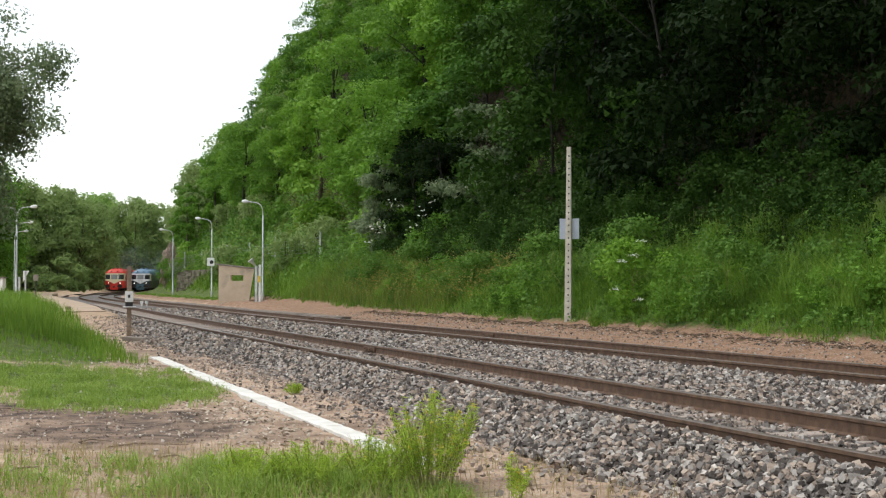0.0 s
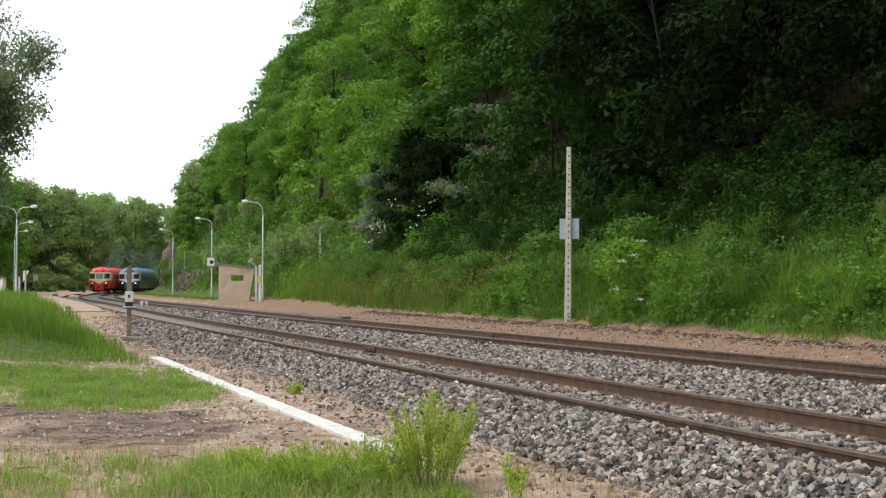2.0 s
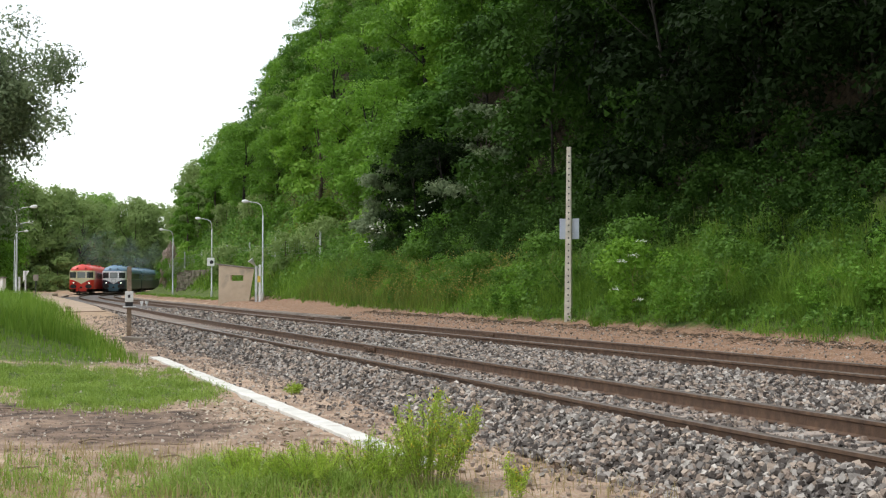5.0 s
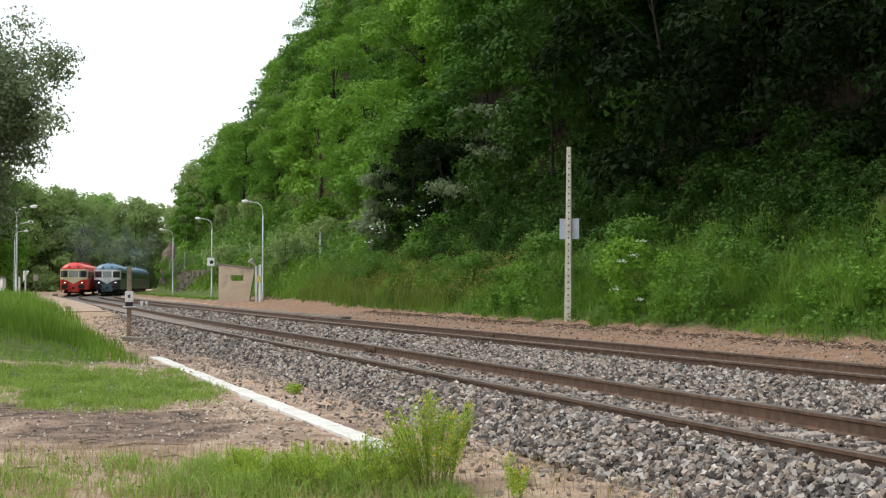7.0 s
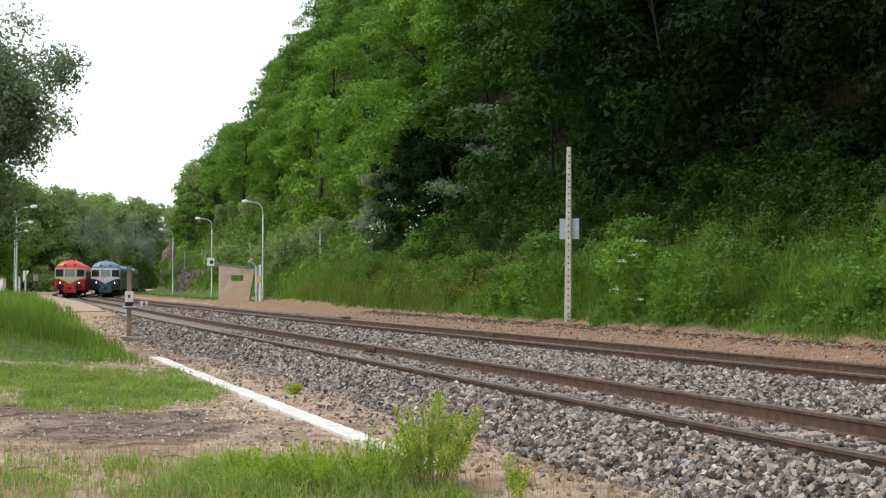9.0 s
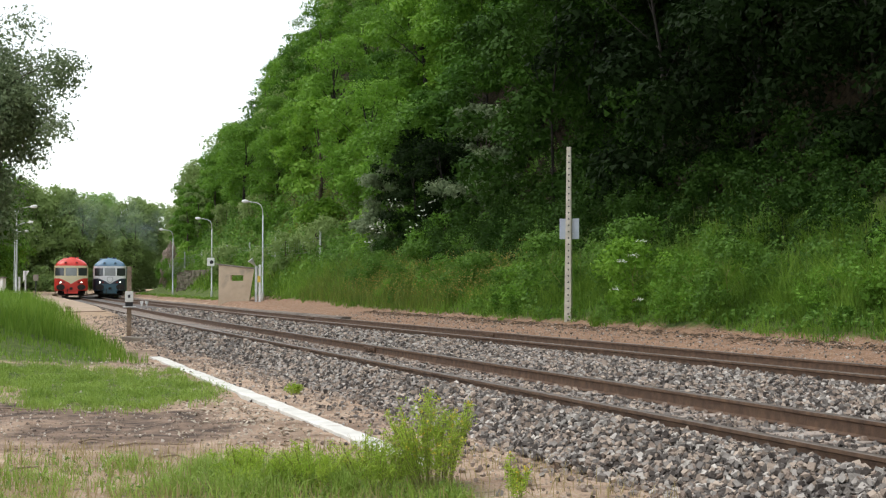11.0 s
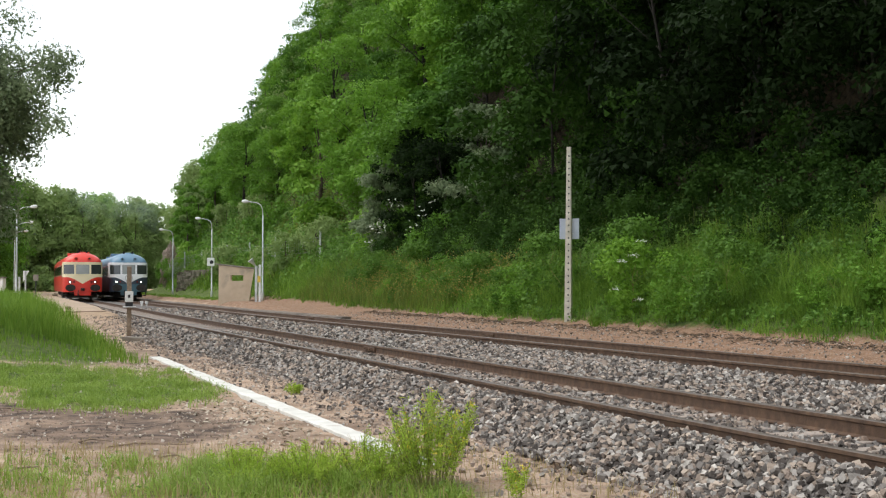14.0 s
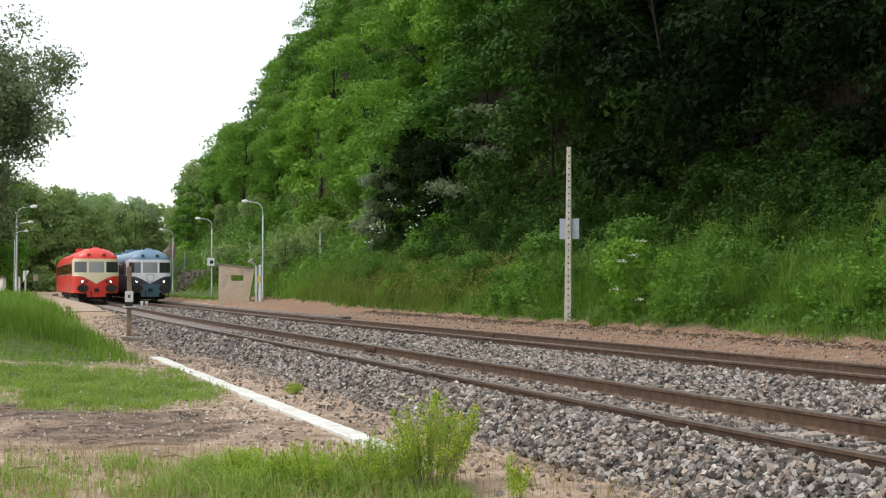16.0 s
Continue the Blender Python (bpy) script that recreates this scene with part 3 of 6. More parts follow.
def make_platforms():
    # low white edging beside the near track, in lengths
    edge = tagged(empty("platform_edging"), "white-painted concrete edging strip in the dirt", "edging", kind="structure")
    cut = np.arange(-2.5, 15.2, 1.75)
    for a, b in zip(cut, cut[1:]):
        bm = bmesh.new()
        s = np.linspace(a + 0.004, b - 0.004, 9)
        ring = []
        lift = random.uniform(-0.006, 0.010)
        for q in s:
            wob = random.uniform(-0.016, 0.016)
            ring.append([bm.verts.new((*(float(c) for c in at(q, -3.175 + o + wob)), z + lift)) for o, z in
                         ((-0.115, -0.40), (-0.115, -0.290), (-0.10, -0.280), (0.10, -0.280), (0.115, -0.290), (0.115, -0.40))])
        for p, q in zip(ring, ring[1:]):
            for j in range(6):
                bm.faces.new((p[j], p[(j + 1) % 6], q[(j + 1) % 6], q[j]))
        bm.faces.new(ring[0])
        bm.faces.new(ring[-1][::-1])
        part("edging_stone", bm, M_WHITE_EDGE, edge)
    swept_solid("platform_near", 37.0, 140, 2, [(-9.0, -0.4), (-9.0, 0.2), (-1.78, 0.235), (-1.70, 0.20), (-1.70, -0.4)], M_SAND, "low sandy platform with a worn edge", "platform", lambda q: -0.45 * (1 - smooth_step(q, 37, 50)))
    swept_solid("platform_far", 36.0, 112, 2, [(1.66, -0.4), (1.66, -0.06), (1.74, -0.03), (2.05, -0.02), (2.05, -0.4)], M_EDGE, "low concrete platform edge stained with dirt",
                "platform edge", lambda q: spacing(q))


M_EDGE = surface("dirty_concrete_edge", (0.11, 0.088, 0.07), (0.23, 0.19, 0.155), 3, 0.95, bump=0.6, stain=(0.08, 0.065, 0.05))
M_SAND = surface("pale_sand", (0.32, 0.235, 0.165), (0.46, 0.35, 0.25), 1.2, 0.95, bump=0.5, bump_scale=12, stain=(0.36, 0.28, 0.20), stain_scale=0.4)

make_ground()
make_tracks()
make_ballast()
make_platforms()


# ---------------------------------------------------------------- plants
def blades(x, y, z, length, width, lean, seed, droop=0.35):
    """Vertices and triangles of grass blades that bend over."""
    g = np.random.RandomState(seed)
    n = len(x)
    a = g.uniform(0, 6.283, n)
    face = a + g.uniform(0.9, 2.2, n)
    d = np.stack([np.cos(a), np.sin(a), np.zeros(n)], 1)
    w = np.stack([np.cos(face), np.sin(face), np.zeros(n)], 1) * (np.asarray(width) / 2)[:, None]
    lean = np.abs(g.normal(0, lean, n))[:, None]
    L = np.asarray(length)[:, None]
    up = np.array((0, 0, 1.0))
    p0 = np.stack([x, y, z], 1)
    p1 = p0 + up * L * 0.58 + d * L * lean * 0.45
    p2 = p1 + up * L * (0.42 - droop * lean * 0.5) + d * L * (lean * 0.75 + 0.08)
    v = np.stack([p0 - w, p0 + w, p1 - w * 0.8, p1 + w * 0.8, p2], 1)
    f = np.array([(0, 1, 3), (0, 3, 2), (2, 3, 4)])
    return v.reshape(-1, 3), (np.arange(n)[:, None, None] * 5 + f[None]).reshape(-1, 3)


def leaves(p, normal, size, seed, spread_=0.8, slim=0.3):
    """Vertices and triangles of folded leaves at points p that roughly face along normal."""
    g = np.random.RandomState(seed)
    n = len(p)
    nn = normal + g.normal(0, spread_, (n, 3))
    nn /= np.linalg.norm(nn, axis=1, keepdims=True) + 1e-9
    t = np.cross(nn, g.normal(size=(n, 3)))
    t /= np.linalg.norm(t, axis=1, keepdims=True) + 1e-9
    b = np.cross(nn, t)
    L = np.asarray(size)[:, None]
    v = np.stack([p - t * L * 0.5, p + b * L * slim + nn * L * 0.1, p + t * L * 0.55, p - b * L * slim + nn * L * 0.1], 1)
    f = np.array([(0, 1, 2), (0, 2, 3)])
    return v.reshape(-1, 3), (np.arange(n)[:, None, None] * 4 + f[None]).reshape(-1, 3)


def sprigs(p, normal, size, seed, spread_=0.6):
    """Vertices and triangles of small pointed sprigs, one triangle each, for crowns seen from afar."""
    g = np.random.RandomState(seed)
    n = len(p)
    nn = normal + g.normal(0, spread_, (n, 3))
    nn /= np.linalg.norm(nn, axis=1, keepdims=True) + 1e-9
    t = np.cross(nn, g.normal(size=(n, 3)))
    t /= np.linalg.norm(t, axis=1, keepdims=True) + 1e-9
    b = np.cross(nn, t)
    L = np.asarray(size)[:, None]
    k = g.uniform(0.2, 0.5, (n, 1))
    v = np.stack([p - t * L * 0.5 + b * L * k, p - t * L * g.uniform(0, 0.5, (n, 1)) - b * L * k, p + t * L * 0.6], 1)
    return v.reshape(-1, 3), np.arange(n * 3).reshape(-1, 3)


def join(sets):
    vs, fs, base = [], [], 0
    for v, f in sets:
        vs.append(v), fs.append(f + base)
        base += len(v)
    return np.concatenate(vs), np.concatenate(fs)


def stuff(name, geo, mat, label, category):
    return tagged(new(name, mesh_from(name, *geo, mat)), label, category, kind="stuff")


def crown_points(g, n, height_, radius, base, lumps, flat=0.55):
    """Points and outward directions on flattened boughs that fill a crown in layers."""
    c = []
    for i in range(lumps):
        h = g.uniform(0, 1)
        rr = radius * (0.35 + 0.75 * math.sin(math.pi * min(0.15 + 0.8 * h, 0.97))) * g.uniform(0.3, 0.95)
        a = g.uniform(0, 6.283)
        c.append((rr * math.cos(a), rr * math.sin(a), base + (height_ - base) * (0.08 + 0.84 * h)))
    c = np.array(c)
    r = radius * g.uniform(0.15, 0.36, lumps)
    pick = g.choice(lumps, n, p=r ** 2 / np.sum(r ** 2))
    d = g.normal(size=(n, 3))
    d[:, 2] += 0.45
    d /= np.linalg.norm(d, axis=1, keepdims=True)
    reach = g.uniform(0.3, 1.0, n) ** 0.45 * (1 + 0.22 * g.normal(size=n).clip(-1, 2.0))
    p = c[pick] + d * (r[pick] * reach)[:, None] * np.array((1, 1, flat))
    out = c[pick] * (1, 1, 0)
    p[:, 2] -= 0.22 * np.linalg.norm(p[:, :2] - 0.6 * out[:, :2], axis=1) * min(radius, 2.5) * 0.35
    return p, d + np.array((0, 0, 0.45)), c, r


def tree_meshes(seed, height_, radius, base, n, leaf, mat, lumps=22, trunk=0.16, bark=None, flat=None):
    """The trunk mesh with limbs, and the crown mesh, of one kind of tree."""
    g = np.random.RandomState(seed)
    p, d, c, r = crown_points(g, n, height_, radius, base, lumps, flat or (0.55 if height_ > 2.9 else 0.9))
    bm = bmesh.new()
    top = height_ * 0.82
    bend = g.normal(0, 0.25, (5, 2))
    spine = [Vector((bend[i][0] * i / 4, bend[i][1] * i / 4, -0.5 + (top + 0.5) * i / 4)) for i in range(5)]
    tube(bm, spine, [trunk * f for f in (1.25, 1.0, 0.75, 0.5, 0.2)], 7)
    for i in range(0, lumps, 4):
        z = max(min(c[i][2] * 0.62, top * 0.9), 0.3)
        k = (z + 0.5) / (top + 0.5) * 4
        j = min(int(k), 3)
        root = spine[j].lerp(spine[j + 1], k - j)
        tip = Vector(c[i])
        mid = root.lerp(tip, 0.5) + Vector((0, 0, 0.15))
        tube(bm, [root, mid, tip], [trunk * 0.26, trunk * 0.15, trunk * 0.05], 5)
    bmesh.ops.recalc_face_normals(bm, faces=bm.faces)
    tm = bpy.data.meshes.new("trunk")
    bm.to_mesh(tm)
    bm.free()
    tm.materials.append(bark or M_BARK)
    cm = mesh_from("crown", *(sprigs if height_ > 0.9 else leaves)(p, d, leaf * g.uniform(0.6, 1.35, n), seed + 1), mat)
    return tm, cm


def make_tree(name, meshes, label, category, group):
    t = tagged(empty(name), label, category, group)
    put("trunk", meshes[0], t)
    put("crown", meshes[1], t)
    return t


def place(ob, first, m, scale):
    """Puts the first one, or a copy, at m with its own size."""
    if first:
        ob.matrix_basis = m @ Matrix.Diagonal((scale, scale, scale, 1))
        return ob
    c = copy_thing(ob, m)
    c.scale = (scale, scale, scale)
    return c


def plant_group(name, kinds, spots, label, category, group, smin, smax, seed, sink=0.2):
    g = np.random.RandomState(seed)
    protos = [make_tree(name, k, label, category, group) for k in kinds]
    used = set()
    x, y = np.array([p[0] for p in spots]), np.array([p[1] for p in spots])
    z = ground_z(x, y)
    for i in range(len(spots)):
        k = i % len(kinds) if i < len(kinds) else g.randint(len(kinds))
        sc = g.uniform(smin, smax)
        place(protos[k], k not in used, pose(x[i], y[i], z[i] - sink, g.uniform(-4, 4), g.uniform(-4, 4), g.uniform(0, 360)), sc)
        used.add(k)


def jittered(s0, s1, o0, o1, ds, do, seed):
    g = np.random.RandomState(seed)
    out = []
    for i, o in enumerate(np.arange(o0, o1 + 0.01, do)):
        for s in np.arange(s0 + (i % 2) * ds / 2, s1 + 0.01, ds):
            x, y = at(s + g.uniform(-0.35, 0.35) * ds, o + g.uniform(-0.35, 0.35) * do)
            out.append((float(x), float(y)))
    return out


ELDER = (4.85, 34.8)


def make_woods():
    # the wood's gloom comes from the leaf and bark colours of these trees
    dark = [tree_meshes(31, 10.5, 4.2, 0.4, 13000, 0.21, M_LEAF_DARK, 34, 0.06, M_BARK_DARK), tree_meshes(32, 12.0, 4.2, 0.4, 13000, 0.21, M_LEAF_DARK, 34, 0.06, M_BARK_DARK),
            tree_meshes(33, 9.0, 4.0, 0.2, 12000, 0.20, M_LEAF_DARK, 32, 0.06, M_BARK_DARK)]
    plant_group("woodland_tree", dark, jittered(-10, 27, 14.9, 19.0, 4.0, 3.9, 1), "broadleaf tree with shade-dark leaves on the steep wooded slope", "tree", "trees of the shaded wood", 0.9, 1.15, 41)
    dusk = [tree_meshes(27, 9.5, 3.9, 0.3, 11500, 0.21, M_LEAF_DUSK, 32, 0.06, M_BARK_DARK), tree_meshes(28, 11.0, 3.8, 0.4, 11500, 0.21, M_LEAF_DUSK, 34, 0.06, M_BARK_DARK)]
    plant_group("woodland_tree", dusk, jittered(29, 41, 15.6, 23.6, 4.4, 3.9, 14) + jittered(24, 44, 26.5, 31, 4.4, 4.0, 34), "broadleaf tree with leaves toned as in half shade on the slope", "tree", "trees of the shaded wood", 0.9, 1.15, 58)
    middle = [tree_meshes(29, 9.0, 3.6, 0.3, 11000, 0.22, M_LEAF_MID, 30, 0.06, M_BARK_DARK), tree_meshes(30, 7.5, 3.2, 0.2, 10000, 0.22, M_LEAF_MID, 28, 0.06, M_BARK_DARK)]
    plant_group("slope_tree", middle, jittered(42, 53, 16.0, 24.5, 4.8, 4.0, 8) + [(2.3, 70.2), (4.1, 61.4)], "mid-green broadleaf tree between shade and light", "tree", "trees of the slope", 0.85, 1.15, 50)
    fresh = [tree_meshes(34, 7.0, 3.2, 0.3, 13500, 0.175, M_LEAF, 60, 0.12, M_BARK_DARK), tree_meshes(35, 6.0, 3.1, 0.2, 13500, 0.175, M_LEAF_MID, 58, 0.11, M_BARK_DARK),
             tree_meshes(36, 8.0, 3.3, 0.5, 14000, 0.18, M_LEAF, 62, 0.13, M_BARK_DARK), tree_meshes(37, 6.5, 3.0, 0.3, 13000, 0.175, M_LEAF_BRIGHT, 56, 0.11, M_BARK_DARK)]
    plant_group("hillside_tree", fresh, jittered(50, 64, 15.5, 38, 7.0, 4.8, 2), "fresh green broadleaf tree on the steep hillside", "tree", "trees of the hillside", 0.8, 1.25, 42)
    plant_group("hillside_tree", fresh, jittered(68, 150, 17.5, 36, 8.6, 5.0, 5), "fresh green broadleaf tree on the steep hillside", "tree", "trees of the hillside", 0.8, 1.25, 46)
    plant_group("hillside_tree", fresh[:3], jittered(150, 240, 17.5, 30, 10, 6.2, 3), "green broadleaf tree on the hill around the bend", "tree", "trees of the hillside", 1.0, 1.3, 43)
    slender = [tree_meshes(79, 11.5, 2.4, 0.4, 5200, 0.30, M_LEAF, 34, 0.14), tree_meshes(80, 10.0, 2.2, 0.3, 4800, 0.30, M_LEAF_FAR, 32, 0.13), tree_meshes(81, 12.5, 2.5, 0.4, 5200, 0.30, M_LEAF, 34, 0.14)]
    plant_group("slender_tree", slender, jittered(132, 216, 12.4, 15.0, 5.6, 2.6, 13), "slender green tree on the slope beside the bend", "tree", "slender trees by the bend", 0.66, 0.9, 57)
    thin = [tree_meshes(38, 6.0, 2.0, 1.5, 1000, 0.24, M_LEAF, 22, 0.09), tree_meshes(39, 5.0, 1.7, 1.2, 800, 0.24, M_LEAF_FAR, 20, 0.08)]
    plant_group("ridge_sapling", thin, jittered(104, 150, 21.5, 29, 6.0, 3.6, 4), "thin airy sapling on the ridge against the sky", "tree", "saplings on the ridge", 1.25, 1.6, 44)
    valley = [tree_meshes(51, 16, 5.4, 0.0, 13500, 0.42, M_LEAF_FAR, 90, 0.2, None, 0.85), tree_meshes(52, 14.5, 5.2, 0.0, 13500, 0.42, M_LEAF_FAR, 90, 0.2, None, 0.85),
              tree_meshes(53, 16.5, 5.0, 0.0, 13500, 0.42, M_LEAF_VALLEY, 90, 0.2, None, 0.85)]
    g = np.random.RandomState(9)
    spots = []
    for row, back in enumerate((196, 210, 232)):
        for x in np.arange(-92, (-60, -54, -56)[row], 6.6):
            spots.append((x + g.uniform(-2, 2) + row * 2.5, back + g.uniform(-4, 4)))
    spots += jittered(208, 258, 12.5, 17.5, 8, 4.5, 28)
    plant_group("platform_tree", fresh[:3], [(-0.31 * y - 7.5 + g.uniform(-1.5, 1.5), y) for y in np.arange(112, 196, 9.5)], "tall green tree behind the near platform", "tree", "trees behind the platform", 1.75, 2.2, 60)
    plant_group("valley_tree", valley, spots, "tall olive-green tree in the wood beyond the bend", "tree", "trees of the valley wood", 1.02, 1.26, 45)
    plant_group("valley_tree", valley[:2], [(x + g.uniform(-2, 2), 300 + g.uniform(-6, 6)) for x in np.arange(-80, -34, 5.6)], "tall hazy green tree far beyond the bend", "tree", "trees of the valley wood", 1.25, 1.45, 52)
    # shrubs on the bank
    shrubs = [tree_meshes(61, 1.5, 0.95, 0.0, 2800, 0.075, M_HERB, 20, 0.012, M_STEM), tree_meshes(62, 1.15, 1.0, 0.0, 2600, 0.07, M_LEAF, 20, 0.012, M_STEM),
              tree_meshes(63, 1.9, 1.05, 0.0, 3000, 0.08, M_HERB, 24, 0.012, M_STEM)]
    plant_group("bank_shrub", shrubs, jittered(-4, 10, FOOT + 1.2, 12.3, 2.5, 1.7, 6) + jittered(11, 46, FOOT + 1.2, 11.0, 2.5, 1.4, 16) + jittered(-6, 8, 12.9, 13.3, 2.2, 1.5, 26), "leafy green shrub in the tangle on the bank", "shrub", "shrubs of the bank", 0.5, 1.25, 47, 0.15)
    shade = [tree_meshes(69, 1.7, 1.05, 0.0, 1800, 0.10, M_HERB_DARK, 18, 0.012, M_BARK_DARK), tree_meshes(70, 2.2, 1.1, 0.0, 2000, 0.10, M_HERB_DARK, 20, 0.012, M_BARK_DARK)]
    plant_group("shaded_shrub", shade, jittered(11, 48, 11.9, 13.6, 2.3, 1.3, 11) + jittered(-6, 48, 14.0, 19.4, 2.4, 1.5, 27), "shrub with shade-dark leaves below the overhanging wood", "shrub", "shrubs below the wood", 0.7, 1.3, 51, 0.15)
    wide = [tree_meshes(64, 2.4, 1.7, 0.0, 2600, 0.15, M_LEAF, 24, 0.05), tree_meshes(65, 1.8, 1.6, 0.0, 2400, 0.15, M_LEAF_BRIGHT, 22, 0.05),
            tree_meshes(66, 2.2, 1.6, 0.0, 2400, 0.15, M_LEAF_FAR, 22, 0.05)]
    plant_group("hillside_shrub", wide, jittered(46, 76, FOOT + 3.4, 18.5, 8.0, 3.6, 7) + jittered(80, 140, FOOT + 2.6, 17.0, 13.0, 3.6, 17), "round light green shrub low on the hillside", "shrub", "shrubs of the hillside", 0.8, 1.3, 48, 0.1)
    plant_group("hillside_shrub", wide[:2], jittered(150, 236, 11.0, 12.6, 6.5, 1.6, 15), "leafy shrub beside the bend in the line", "shrub", "shrubs of the hillside", 0.9, 1.3, 59, 0.1)
    plant_group("hillside_shrub", wide, [(-27.0, 136.3), (-26.2, 137.0), (-26.6, 135.2)], "leafy shrub growing before bare rock", "shrub", "shrubs of the hillside", 0.75, 1.1, 61, 0.1)
    edge = [tree_meshes(67, 3.0, 2.4, 0.0, 2300, 0.32, M_LEAF_FAR, 18, 0.06)]
    plant_group("edge_shrub", edge, [(x, 186 + 0.1 * x + g.uniform(-3, 3)) for x in np.arange(-84, -50, 3.6)] + [(x, 191 + 0.1 * x + g.uniform(-2, 2)) for x in np.arange(-86, -54, 2.8)] + [(x, 252 + g.uniform(-3, 3)) for x in np.arange(-104, -60, 3.2)] + [(x, 201 + g.uniform(-3, 3)) for x in np.arange(-92, -58, 3.4)], "low bush at the edge of the valley wood", "shrub", "bushes at the wood's edge", 1.0, 1.7, 49, 0.1)
    small = [tree_meshes(73, 0.55, 0.5, 0.0, 420, 0.10, M_HERB, 8, 0.015), tree_meshes(74, 0.7, 0.45, 0.0, 460, 0.09, M_LEAF_BRIGHT, 8, 0.015), tree_meshes(75, 0.6, 0.55, 0.0, 420, 0.10, M_LEAF_MID, 8, 0.015)]
    plant_group("foot_herb", small, jittered(-3, 40, FOOT + 0.75, FOOT + 2.0, 2.8, 1.2, 12), "low leafy weed at the foot of the bank", "weed", "weeds along the bank's foot", 0.45, 1.0, 53, 0.05)
    # grey bushes, and trees whose near-black leaf colour stands for the hollow's shade
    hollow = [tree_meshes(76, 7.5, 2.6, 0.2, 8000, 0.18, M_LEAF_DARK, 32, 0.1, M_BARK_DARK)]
    plant_group("hollow_tree", hollow, [(-1.3, 63.6), (0.2, 61.6), (-0.3, 65.0), (-1.9, 67.0)], "tree with shade-dark leaves in a hollow of the slope", "tree", "trees of the hollow", 0.68, 0.85, 54)
    pale = [tree_meshes(77, 5.5, 2.0, 0.2, 9000, 0.15, M_LEAF_GREY, 40, 0.06)]
    plant_group("willow", pale, [(-2.9, 66.2), (1.7, 59.6), (-2.0, 69.5)], "grey-green willow among brighter trees", "tree", "willows of the slope", 0.9, 1.25, 55)
    lime = [tree_meshes(78, 8.5, 2.8, 0.3, 8400, 0.23, M_LEAF_BRIGHT, 34, 0.12)]
    plant_group("bright_tree", lime, [(0.8, 79.0), (2.6, 75.0), (-1.5, 86.0), (-8.0, 88.0)], "sunlit yellow-green tree on the hillside", "tree", "bright trees of the hillside", 0.9, 1.15, 56)
    # elder bush with white umbels beside the mast
    elder = make_tree("elder_bush", tree_meshes(68, 2.0, 1.05, 0.05, 3600, 0.10, M_LEAF_BRIGHT, 30, 0.02, M_STEM), "bright green elder bush with flat white flower heads", "shrub", "")
    x, y = ELDER
    elder.matrix_basis = pose(x, y, float(ground_z(x, y)[0]) - 0.1)
    for dx, dz in ((-0.55, 0.75), (-0.42, 1.45), (0.05, 0.5), (0.1, 1.95), (-0.1, 1.6)):
        p = np.array((dx, -0.95, dz)) + g.normal(0, 1, (40, 3)) * (0.07, 0.06, 0.02)
        tagged(put("flower_head", mesh_from("flower_head", *leaves(p, np.tile((0, -0.5, 0.8), (40, 1)), np.full(40, 0.035), 5, 0.4), M_FLOWER_W), elder, "flat white flower head"), kind="stuff")
    # climbing white blossom
    for s, o, h, n in ((50.0, 11.9, 2.9, 46), (50.6, 11.4, 1.9, 26), (46.0, 12.6, 2.6, 18)):
        x, y = (float(v) for v in at(s, o))
        z = float(ground_z(x, y)[0])
        k = g.uniform(0, 1, n)
        p = np.stack([x + (k - 0.5) * 1.5 + g.normal(0, 0.15, n), y - 1.4 + g.normal(0, 0.1, n), z + h * (0.5 + 0.5 * k) + g.normal(0, 0.22, n)], 1)
        tagged(new("white_blossom", mesh_from("white_blossom", *leaves(p, np.tile((0, -0.8, 0.5), (n, 1)), g.uniform(0.07, 0.17, n), 6, 0.5), M_FLOWER_W)),
               "sprays of white blossom on the hillside bushes", "blossom", kind="stuff")


make_woods()


